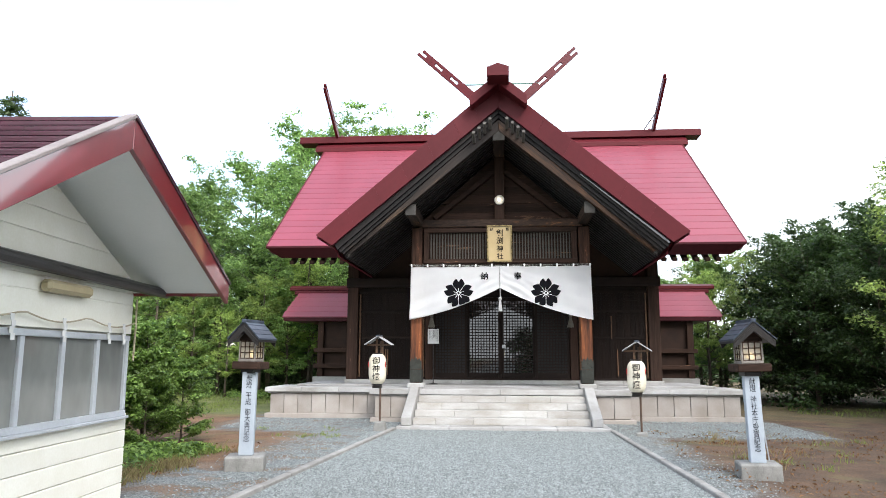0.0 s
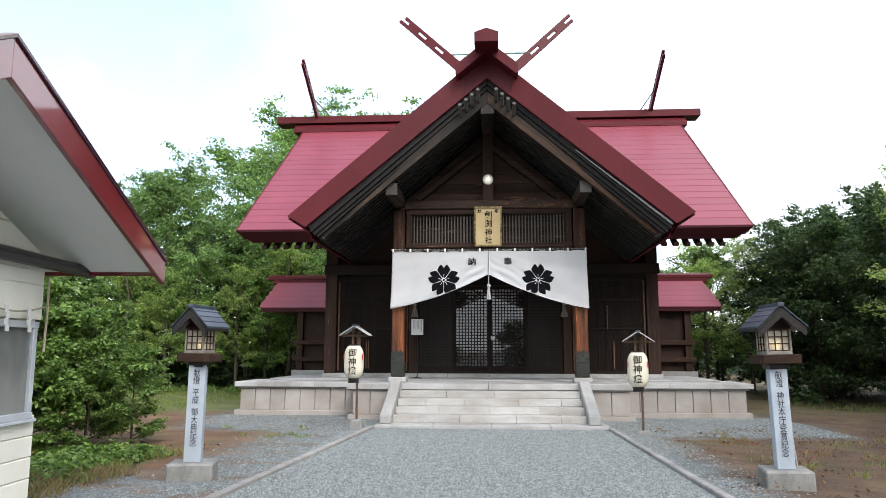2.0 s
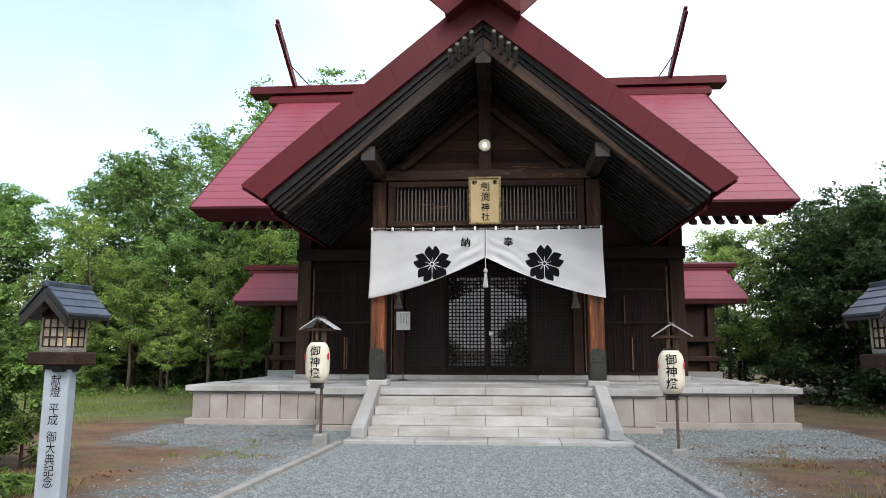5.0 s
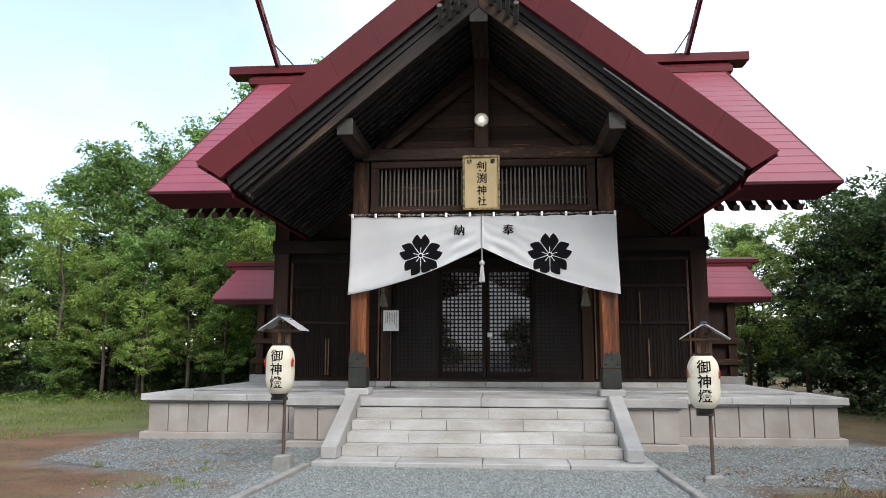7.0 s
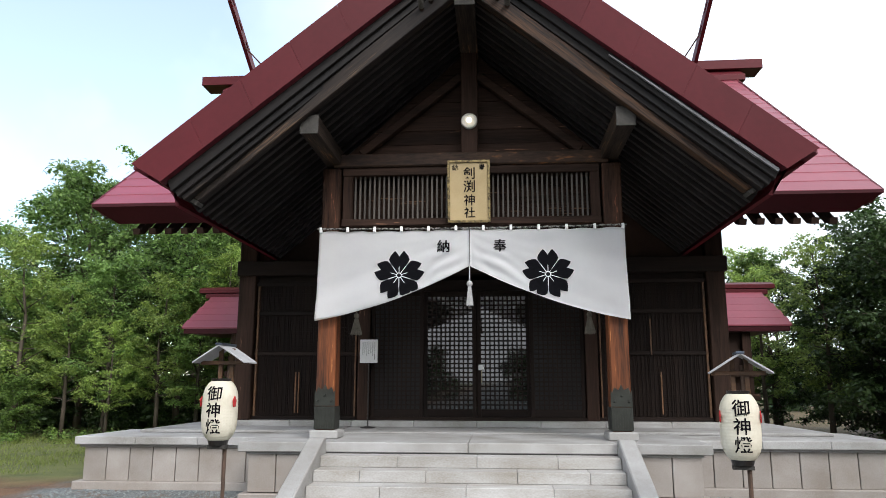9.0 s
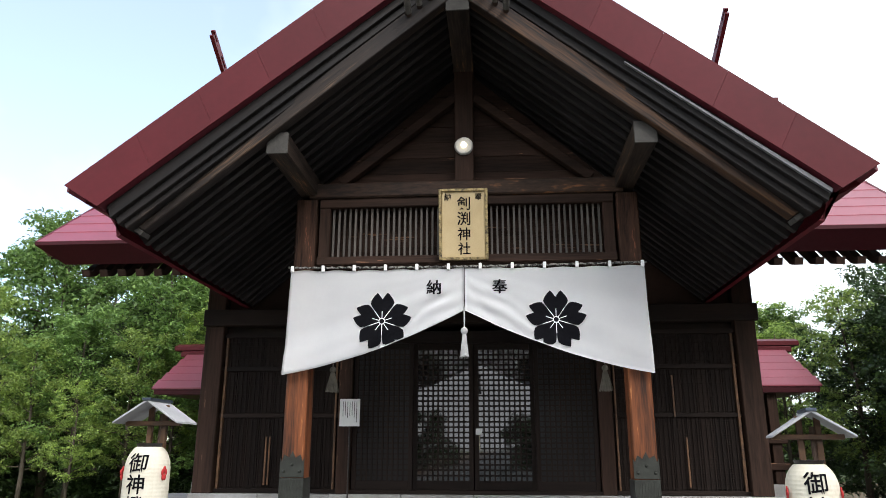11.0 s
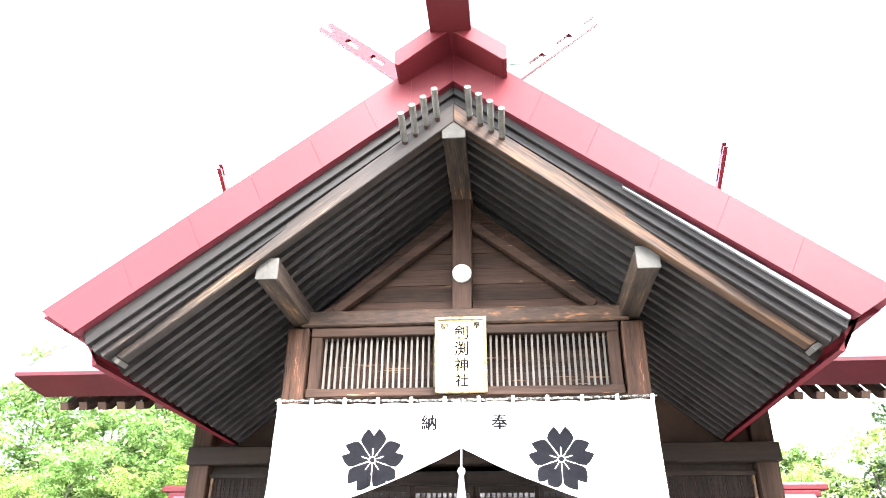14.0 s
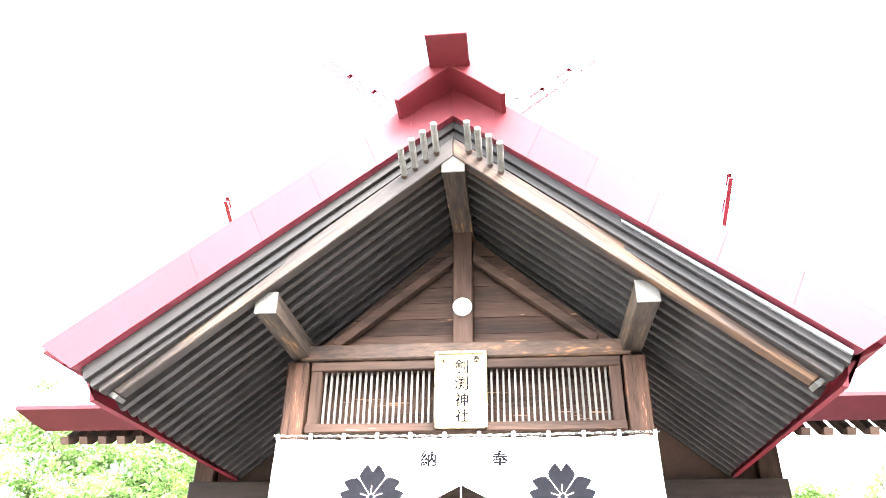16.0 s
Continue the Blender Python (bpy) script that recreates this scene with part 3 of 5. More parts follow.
# purlins reaching out past the gable
for px, z0, w in ((0, 6.765, 0.28), (-2.13, 4.945, 0.25), (2.13, 4.945, 0.25)):
    p = boxed("purlin", (px - w / 2, px + w / 2, 16.83, 21.0, z0, z0 + 0.26), mat("purlin_wood", (0.045, 0.032, 0.024), 0.65, 0.0, (0.012, 0.009, 0.008), 3.5, 26, 0.5, (2.2, 0.15, 2.2), 0.26, streak=(0.18, 0.09, 0.04), streak_at=0.96, spec=0.15), shrine, "", 0.012)
    boxed("end_cap", (px - w / 2 - 0.004, px + w / 2 + 0.004, 16.81, 16.83, z0 - 0.004, z0 + 0.264), M_ENDGRAIN, p, "greyed end grain", 0.006)
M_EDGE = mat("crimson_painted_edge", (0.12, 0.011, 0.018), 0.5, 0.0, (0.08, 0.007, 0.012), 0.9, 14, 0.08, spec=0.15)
# porch roof: skin, boards, rafters, layered bargeboards
for sx in (-1, 1):
    skin = fresh()
    prism(skin, [(0, AP), (sx * 4.27, top(4.27)), (sx * 4.27, top(4.27) - 0.06), (0, AP - 0.08)], 16.3, 24.0)
    rake(skin)
    part("porch_roof_skin", skin, M_ROOF, shrine, "red metal roof skin")
    bm = fresh()
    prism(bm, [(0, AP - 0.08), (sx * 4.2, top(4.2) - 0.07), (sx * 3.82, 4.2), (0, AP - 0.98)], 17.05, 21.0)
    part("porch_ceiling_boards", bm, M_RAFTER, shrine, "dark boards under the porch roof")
    # eave edge, red
    bm = fresh()
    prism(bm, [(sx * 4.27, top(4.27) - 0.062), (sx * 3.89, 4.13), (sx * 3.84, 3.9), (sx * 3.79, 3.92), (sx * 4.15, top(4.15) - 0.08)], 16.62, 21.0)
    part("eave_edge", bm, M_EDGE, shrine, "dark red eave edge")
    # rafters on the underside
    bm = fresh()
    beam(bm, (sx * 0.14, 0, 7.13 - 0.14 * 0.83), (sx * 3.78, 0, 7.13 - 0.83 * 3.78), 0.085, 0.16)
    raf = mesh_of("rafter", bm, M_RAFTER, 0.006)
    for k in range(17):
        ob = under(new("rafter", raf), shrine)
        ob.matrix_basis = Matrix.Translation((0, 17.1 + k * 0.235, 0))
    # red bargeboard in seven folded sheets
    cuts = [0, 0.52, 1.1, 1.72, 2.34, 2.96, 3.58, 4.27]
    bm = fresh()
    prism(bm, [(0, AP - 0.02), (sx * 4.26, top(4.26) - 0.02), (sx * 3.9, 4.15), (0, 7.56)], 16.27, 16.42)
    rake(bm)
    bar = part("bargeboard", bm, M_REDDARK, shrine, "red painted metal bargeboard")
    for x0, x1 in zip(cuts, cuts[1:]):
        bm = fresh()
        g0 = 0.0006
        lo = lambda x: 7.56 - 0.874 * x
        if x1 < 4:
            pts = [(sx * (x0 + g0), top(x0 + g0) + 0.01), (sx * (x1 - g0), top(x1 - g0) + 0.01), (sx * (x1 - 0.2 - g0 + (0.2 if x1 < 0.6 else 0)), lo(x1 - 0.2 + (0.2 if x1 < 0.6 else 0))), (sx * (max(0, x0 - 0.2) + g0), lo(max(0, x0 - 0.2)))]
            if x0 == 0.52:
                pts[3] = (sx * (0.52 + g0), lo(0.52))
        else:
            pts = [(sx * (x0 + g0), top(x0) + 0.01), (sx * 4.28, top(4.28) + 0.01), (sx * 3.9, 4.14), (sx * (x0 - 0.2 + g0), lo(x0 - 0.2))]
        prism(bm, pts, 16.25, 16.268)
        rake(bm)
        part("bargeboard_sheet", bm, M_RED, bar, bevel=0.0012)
    # stepped dark wood layers behind it
    for d0, d1, y0, y1, xe in ((0.56, 0.75, 16.36, 16.6, 3.86), (0.7, 0.86, 16.42, 16.7, 3.8), (0.8, 0.94, 16.48, 16.75, 3.74)):
        bm = fresh()
        prism(bm, [(0, AP - d0), (sx * xe, top(xe) - d0), (sx * (xe - 0.06), top(xe - 0.06) - d1), (0, AP - d1)], y0, y1)
        rake(bm)
        part("bargeboard_moulding", bm, M_MOULD[sx], shrine, bevel=0.006)
    bm = fresh()
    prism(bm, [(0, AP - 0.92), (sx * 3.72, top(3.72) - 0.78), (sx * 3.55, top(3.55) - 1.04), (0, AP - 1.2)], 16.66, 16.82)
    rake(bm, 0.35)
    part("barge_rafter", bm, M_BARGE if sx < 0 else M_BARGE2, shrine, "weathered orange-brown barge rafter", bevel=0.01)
    bm = fresh()
    prism(bm, [(sx * 3.73, top(3.73) - 0.77), (sx * 3.76, top(3.76) - 0.79), (sx * 3.58, top(3.58) - 1.07), (sx * 3.55, top(3.55) - 1.05)], 16.65, 16.83)
    part("barge_rafter_cap", bm, M_ENDGRAIN, shrine, bevel=0.004)
    if sx > 0:
        bm = fresh()
        prism(bm, [(1.9, top(1.9) - 0.665), (3.84, top(3.84) - 0.6), (3.82, top(3.82) - 0.655), (1.9, top(1.9) - 0.68)], 16.31, 16.35)
        rake(bm)
        part("flashing_strip", bm, mat("pale_flashing_metal", (0.26, 0.26, 0.27), 0.5, 0.4, (0.12, 0.12, 0.12), 3, 30, 0.1), shrine, "pale metal flashing strip")
    # four short round whip pegs
    for k in range(4):
        x = sx * (0.2 + k * 0.13)
        z = 7.3 - 0.86 * abs(x)
        bm = fresh()
        tube(bm, [(x, 17.0, z - 0.17), (x, 16.42, z + 0.02)], 0.036, 10)
        peg = part("whip_peg", bm, M_WOOD, shrine, "round wooden peg", smooth=False)
        bm = fresh()
        tube(bm, [(x, 16.74, z - 0.085), (x, 16.36, z + 0.04)], 0.04, 10)
        part("peg_cap", bm, M_PEGEND, peg, "silvered outer end")

# porch ridge: saddle and ridge beam
bm = fresh()
prism(bm, [(0, 8.26), (0.68, 7.71), (0.68, 7.5), (0.63, 7.48), (0, 8.0), (-0.63, 7.48), (-0.68, 7.5), (-0.68, 7.71)], 16.28, 24.5)
part("porch_ridge_saddle", bm, M_RED, shrine, "red metal ridge saddle", bevel=0.008)
bm = fresh()
prism(bm, [(-0.255, 7.98), (0.255, 7.98), (0.255, 8.2), (0, 8.29), (-0.255, 8.2)], 15.74, 24.8)
rb = part("porch_ridge_beam", bm, M_RED, shrine, "red metal ridge beam", bevel=0.008)


def chigi(parent, p0, p1, w, thick, axis):
    """A forked finial board: slots and a notched tip. axis is the board's thickness direction."""
    p0, p1 = Vector(p0), Vector(p1)
    ln = (p1 - p0).length
    f = (p1 - p0).normalized()
    ax = Vector(axis)
    u = ax.cross(f).normalized()
    bm = fresh()

    def slab(a0, a1, b0, b1):
        m = Matrix(((*(f * (a1 - a0)),), (*(u * (b1 - b0)),), (*(ax * thick),))).transposed().to_4x4()
        m.translation = p0 + f * (a0 + a1) / 2 + u * (b0 + b1) / 2
        bmesh.ops.create_cube(bm, size=1, matrix=m)
    q = w * 0.17
    slab(0, ln, -w / 2, -q)
    slab(0, ln - w * 0.25, q, w / 2)
    c = [0.0, 0.42 * ln, 0.535 * ln, 0.655 * ln, 0.77 * ln, 0.9 * ln]
    slab(c[0], c[1], -q, q)
    slab(c[2], c[3], -q, q)
    slab(c[4], c[5], -q, q)
    return part("chigi_finial", bm, M_RED, parent, "red slotted finial board")


for sx in (-1, 1):
    chigi(shrine, (sx * 0.3, 17.3 + 0.08 * sx, 7.72), (sx * 2.02, 17.64 + 0.08 * sx, 9.42), 0.21, 0.07, (0, 1, 0))
bm = fresh()
tube(bm, [(-1.0, 17.5, 8.46), (1.0, 17.5, 8.46)], 0.018, 6)
part("finial_rod", bm, mat("green_copper_rod", (0.16, 0.3, 0.25), 0.6, 0.3), shrine)

# red for the fascias, darkened to carry the shade on their downward faces
M_REDSHADE = mat("shade_darkened_red_metal", (0.05, 0.007, 0.011), 0.5, 0.0, (0.03, 0.005, 0.007), 0.9, 14, 0.08, spec=0.15)
# main roof: body, then overlapping courses on the front slope
EY, EZ, RY, RZ, HX = 18.86, 4.52, 25.25, 9.27, 6.34
RISE = (RZ - EZ) / (RY - EY)
BZ = (21.3 - EY) * RISE      # roof height over the eave at the hall front
bm = fresh()
prism(bm, [(21.3, EZ + BZ), (RY, RZ - 0.04), (2 * RY - EY - 0.05, EZ - 0.03), (2 * RY - EY - 0.05, EZ - 0.3), (RY, RZ - 0.45), (21.3, EZ + BZ - 0.38)], -HX + 0.02, HX - 0.02, "x")
roof = part("main_roof", bm, M_REDDARK, shrine, "broad red metal main roof")
N_C = 20
dy, dz = (RY - EY) / N_C, (RZ - EZ) / N_C
COURSE = [(0.0, 0.0), (dy + 0.06, dz + 0.03), (dy + 0.06, dz + 0.01), (0.04, -0.012), (0.035, -0.04), (0.0, -0.03)]
bm = fresh()
prism(bm, COURSE, -HX, HX, "x")
course = mesh_of("roof_course", bm, M_ROOF)
for k in range(N_C):
    place = Matrix.Translation((0, EY + k * dy, EZ + k * dz + 0.034))
    if k >= 8:
        under(new("roof_course", course), roof).matrix_basis = place
        continue
    inner = (AP - EZ - k * dz) / SL - 0.2      # the porch roof cuts into the lower courses
    for sx in (-1, 1):
        bm = fresh()
        prism(bm, COURSE, sx * inner, sx * HX, "x")
        part("roof_course", bm, M_ROOF, roof).matrix_basis = place
for sx in (-1, 1):
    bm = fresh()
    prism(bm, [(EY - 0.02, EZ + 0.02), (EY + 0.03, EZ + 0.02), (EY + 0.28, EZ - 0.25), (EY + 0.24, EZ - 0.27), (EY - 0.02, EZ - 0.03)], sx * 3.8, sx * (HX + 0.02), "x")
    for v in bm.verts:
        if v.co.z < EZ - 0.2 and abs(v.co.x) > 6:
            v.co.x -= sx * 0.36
    part("eave_fascia", bm, M_REDSHADE, roof, "red eave fascia, coloured darker for its shaded underside")
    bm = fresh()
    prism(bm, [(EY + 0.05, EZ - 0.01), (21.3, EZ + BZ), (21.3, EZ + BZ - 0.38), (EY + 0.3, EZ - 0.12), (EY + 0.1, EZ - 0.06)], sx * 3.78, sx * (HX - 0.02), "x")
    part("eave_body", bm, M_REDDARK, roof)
    bm = fresh()
    prism(bm, [(EY + 0.3, EZ - 0.13), (21.3, EZ + BZ - 0.39), (21.3, EZ + BZ - 0.43), (EY + 0.3, EZ - 0.16)], sx * 3.78, sx * (HX - 0.05), "x")
    part("eave_soffit", bm, M_WOOD, roof, "dark boards under the eave")
bm = fresh()
prism(bm, [(-0.0, 0.0), (0.1, 0.0), (0.2, 0.1), (1.9, 1.4), (1.9, 1.26), (0.22, -0.05), (0.05, -0.1)], -0.06, 0.06, "x")
tail = mesh_of("rafter_tail", bm, M_WOOD, 0.004)
for k in range(46):
    if not 3.9 < abs(-6.3 + k * 0.28) < 5.75:
        continue
    ob = under(new("rafter_tail", tail), roof)
    ob.matrix_basis = Matrix.Translation((-6.3 + k * 0.28, EY + 0.32, EZ - 0.33))
for sx in (-1, 1):
    bm = fresh()
    prism(bm, [(EY, EZ + 0.03), (RY, RZ + 0.05), (2 * RY - EY, EZ + 0.03), (2 * RY - EY, EZ - 0.25), (RY, RZ - 0.3), (EY + 0.35, EZ - 0.02)], sx * HX, sx * (HX + 0.04), "x")
    part("verge_board", bm, M_RED, roof)
# ridge boxes
bm = fresh()
prism(bm, [(RY - 0.5, RZ - 0.33), (RY - 0.5, RZ - 0.18), (RY, RZ + 0.16), (RY + 0.5, RZ - 0.18), (RY + 0.5, RZ - 0.33)], -6.68, 6.56, "x")
part("ridge_saddle", bm, M_RED, roof, bevel=0.01)
bm = fresh()
prism(bm, [(RY - 0.3, RZ + 0.06), (RY - 0.3, RZ + 0.3), (RY, RZ + 0.38), (RY + 0.3, RZ + 0.3), (RY + 0.3, RZ + 0.06)], -7.34, 7.07, "x")
part("ridge_beam", bm, M_RED, roof, bevel=0.01)
for sx in (-1, 1):
    for dirn in (-1, 1):
        cx = -5.92 if sx < 0 else 5.42
        chigi(roof, (cx, RY - 0.12 * dirn, RZ + 0.05), (cx + 0.12 * sx, RY + dirn * (1.95 if dirn < 0 else 1.0), RZ + (1.62 if dirn < 0 else 0.66)), 0.22, 0.09, (1, 0, 0))
    bm = fresh()
    tube(bm, [(cx - sx * 0.3 if sx > 0 else cx + 0.42, RY - 0.15, RZ + 0.33), (cx, RY - 1.0, RZ + 0.72)], 0.018, 6)
    part("finial_stay", bm, M_STEEL, roof)

# hall walls
for name, dims in (("wall_front_upper", (-4.4, 4.4, 21.1, 21.25, 3.6, 5.5)), ("wall_side", (-4.5, -4.35, 21.2, 29.0, 0.83, 6.0)), ("wall_side", (4.35, 4.5, 21.2, 29.0, 0.83, 6.0)), ("wall_back", (-4.5, 4.5, 29.0, 29.15, 0.5, 6.0)), ("hall_floor", (-4.4, 4.4, 21.3, 29.0, 0.83, 0.92)), ("hall_ceiling", (-4.4, 4.4, 21.25, 29.0, 4.4, 4.5))):
    boxed(name, dims, M_WOOD, shrine, "", 0.004)
for sx in (-1, 1):
    bm = fresh()
    prism(bm, [(21.2, 5.9), (28.8, 5.9), (25.2, 8.6)], sx * 4.36, sx * 4.48, "x")
    part("gable_wall", bm, M_WOOD, shrine)
    boxed("corner_post", (sx * 4.2, sx * 4.52, 20.9, 21.22, 0.925, 5.6), M_WOODZ, shrine, "", 0.012)
    boxed("jamb_post", (sx * 1.98, sx * 2.2, 20.95, 21.2, 0.925, 3.5), M_WOODZ, shrine, "", 0.01)
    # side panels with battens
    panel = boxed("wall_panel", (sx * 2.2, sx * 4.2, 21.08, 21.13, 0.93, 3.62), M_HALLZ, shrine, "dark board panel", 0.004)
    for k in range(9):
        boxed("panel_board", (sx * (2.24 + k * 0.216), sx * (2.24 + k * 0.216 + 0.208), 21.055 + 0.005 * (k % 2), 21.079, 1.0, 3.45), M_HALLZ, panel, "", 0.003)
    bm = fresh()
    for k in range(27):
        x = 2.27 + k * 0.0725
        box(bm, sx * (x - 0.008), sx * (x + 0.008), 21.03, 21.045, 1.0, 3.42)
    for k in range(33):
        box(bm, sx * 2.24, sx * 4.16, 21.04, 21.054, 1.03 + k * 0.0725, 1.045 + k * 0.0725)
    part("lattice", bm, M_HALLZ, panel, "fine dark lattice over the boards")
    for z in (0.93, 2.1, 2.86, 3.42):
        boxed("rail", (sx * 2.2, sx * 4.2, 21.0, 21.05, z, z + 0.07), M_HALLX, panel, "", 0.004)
    boxed("edge_strip", (sx * 4.13, sx * 4.17, 20.99, 21.04, 0.99, 3.42), M_WEATHER, panel, "orange-brown edge strip", 0.004)
    boxed("edge_strip", (sx * 2.24, sx * 2.27, 20.99, 21.04, 0.99, 3.42), M_WEATHER, panel, "", 0.004)
    for x, z0, z1 in ((3.3, 1.05, 1.8), (3.36 if sx < 0 else 3.18, 1.05, 1.8) if sx < 0 else (3.15, 2.1, 2.75)):
        boxed("thin_stick", (sx * x, sx * (x + 0.025), 20.975, 20.998, z0, z1), M_WEATHER, panel, "", 0.003)
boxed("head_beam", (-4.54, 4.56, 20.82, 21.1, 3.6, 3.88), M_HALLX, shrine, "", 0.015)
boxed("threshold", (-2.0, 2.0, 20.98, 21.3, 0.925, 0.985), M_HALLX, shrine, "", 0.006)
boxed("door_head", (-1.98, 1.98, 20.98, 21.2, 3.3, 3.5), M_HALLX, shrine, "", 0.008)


def lattice_door(x0, x1, y):
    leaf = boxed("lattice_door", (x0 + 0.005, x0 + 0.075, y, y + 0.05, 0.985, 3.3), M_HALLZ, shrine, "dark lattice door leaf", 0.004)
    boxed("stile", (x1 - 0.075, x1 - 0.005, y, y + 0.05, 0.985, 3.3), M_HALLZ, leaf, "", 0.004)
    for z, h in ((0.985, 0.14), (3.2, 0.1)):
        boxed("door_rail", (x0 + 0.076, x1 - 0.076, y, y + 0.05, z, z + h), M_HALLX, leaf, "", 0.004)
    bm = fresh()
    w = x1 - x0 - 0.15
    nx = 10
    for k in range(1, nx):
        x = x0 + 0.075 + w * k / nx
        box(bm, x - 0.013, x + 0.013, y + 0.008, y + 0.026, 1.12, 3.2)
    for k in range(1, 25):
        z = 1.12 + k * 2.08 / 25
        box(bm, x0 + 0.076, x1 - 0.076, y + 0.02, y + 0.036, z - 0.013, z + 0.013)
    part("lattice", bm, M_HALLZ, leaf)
    boxed("glass", (x0 + 0.05, x1 - 0.05, y + 0.037, y + 0.043, 1.1, 3.22), M_DOORGLASS if abs(x0 + x1) < 1.5 else M_DULLGLASS, leaf, "dark glass behind the lattice", 0)
    return leaf


M_DULLGLASS = mat("dull_dusty_pane", (0.02, 0.02, 0.02), 0.3, 0.0, None, 3, 30, 0.0, spec=0.2)
M_DOORGLASS = mat("dark_glossy_pane", (0.02, 0.021, 0.022), 0.03, 0.0, None, 3, 30, 0.0, spec=0.9)
M_DOORGLASS.node_tree.nodes["Principled BSDF"].inputs["IOR"].default_value = 1.52
for x0, x1, y in ((-1.97, -0.98, 21.03), (-0.99, -0.005, 21.09), (0.005, 0.99, 21.09), (0.98, 1.97, 21.03)):
    lattice_door(x0, x1, y)
lock = boxed("door_lock", (0.03, 0.13, 21.06, 21.088, 1.83, 1.93), M_WHITE, shrine, "small pale lock plate", 0.006)
bm = fresh()
tube(bm, [(0.09, 21.07, 1.83), (0.092, 21.07, 1.6)], 0.008, 6)
part("lock_strap", bm, M_ROPE, lock)

# side wings
for sx in (-1, 1):
    wing = boxed("side_wing", (sx * 4.5, sx * 7.0, 27.5, 31.0, 0.83, 3.2), M_WOOD, shrine, "low dark timber side wing with red roof", 0.01)
    boxed("wing_base", (sx * 4.5, sx * 7.2, 27.2, 31.2, 0.0, 0.83), M_STONE, wing, "pale stone base", 0.01)
    boxed("wing_post", (sx * 6.85, sx * 7.08, 27.35, 27.6, 0.83, 3.2), M_WOODZ, wing, "", 0.01)
    boxed("wing_post", (sx * 5.2, sx * 5.4, 27.35, 27.6, 0.83, 3.2), M_WOODZ, wing, "", 0.01)
    for z in (1.15, 1.75):
        boxed("wing_rail", (sx * 4.6, sx * 7.2, 27.3, 27.42, z, z + 0.16), M_WOODX, wing, "", 0.01)
    n_w = 6
    wdy, wdz = 1.7 / n_w, 1.26 / n_w
    we = 8.45 if sx < 0 else 8.1
    bm = fresh()
    prism(bm, [(27.2, 3.08), (28.9, 4.34), (30.6, 3.08), (30.6, 2.93), (27.2, 2.93)], sx * 4.5, sx * (we - 0.36), "x")
    wroof = part("wing_roof", bm, M_REDDARK, wing, "small red metal wing roof")
    for k in range(n_w):
        bm = fresh()
        prism(bm, [(0, 0), (wdy + 0.05, wdz + 0.03), (wdy + 0.05, wdz + 0.01), (0.04, -0.01), (0.035, -0.045), (0, -0.035)], sx * 4.5, sx * (we - 0.055 * k), "x")
        part("roof_course", bm, M_ROOF, wing).matrix_basis = Matrix.Translation((0, 27.16 + k * wdy, 3.08 + k * wdz + 0.034))
    boxed("wing_fascia", (sx * 4.5, sx * (we - 0.05), 27.18, 27.24, 2.94, 3.075), M_REDSHADE, wing, "", 0.006)
    for lo, hi, half, ext in ((4.26, 4.38, 0.25, 0.2), (4.08, 4.21, 0.36, -0.05)):
        bm = fresh()
        prism(bm, [(28.9 - half, lo), (28.9 - half, hi), (28.9, hi + 0.09), (28.9 + half, hi), (28.9 + half, lo)], sx * 4.5, sx * (we + ext), "x")
        part("wing_ridge", bm, M_RED, wing, bevel=0.01)


# ---- things on the porch ----
def ban_y(x, z):
    """The hung cloth's face, with folds that fan out from the middle of the lower edge."""
    ax = abs(x)
    ang = math.atan2(3.9 - z, ax + 0.15)
    low = max(0.0, min(1.0, (3.88 - z) / 1.3))
    fold = 0.017 * low * math.sin(ang * 17 + 1.3 * math.copysign(1, x)) + 0.009 * low * math.sin(ax * 9.0)
    fold += 0.0055 * low * math.sin(ang * 43 + 0.6 * ax + math.copysign(0.8, x)) * (0.4 + 0.6 * math.sin(ax * 2.1) ** 2)
    hem = max(0.0, z - ban_low(ax))
    fold += 0.006 * math.exp(-hem / 0.3) * math.sin(hem * 36 + ax * 2.6) * (0.25 + 0.75 * math.sin(ax * 1.7) ** 2)
    pinch = 0.02 * math.exp(-((ax - 0.35) ** 2 + (z - 3.38) ** 2) / 0.05) * math.sin(30 * (z + 0.45 * ax))
    return 18.2 - 0.05 * low - fold + pinch


def ban_low(ax):
    return 3.31 - 0.53 * ax + 0.077 * ax * ax


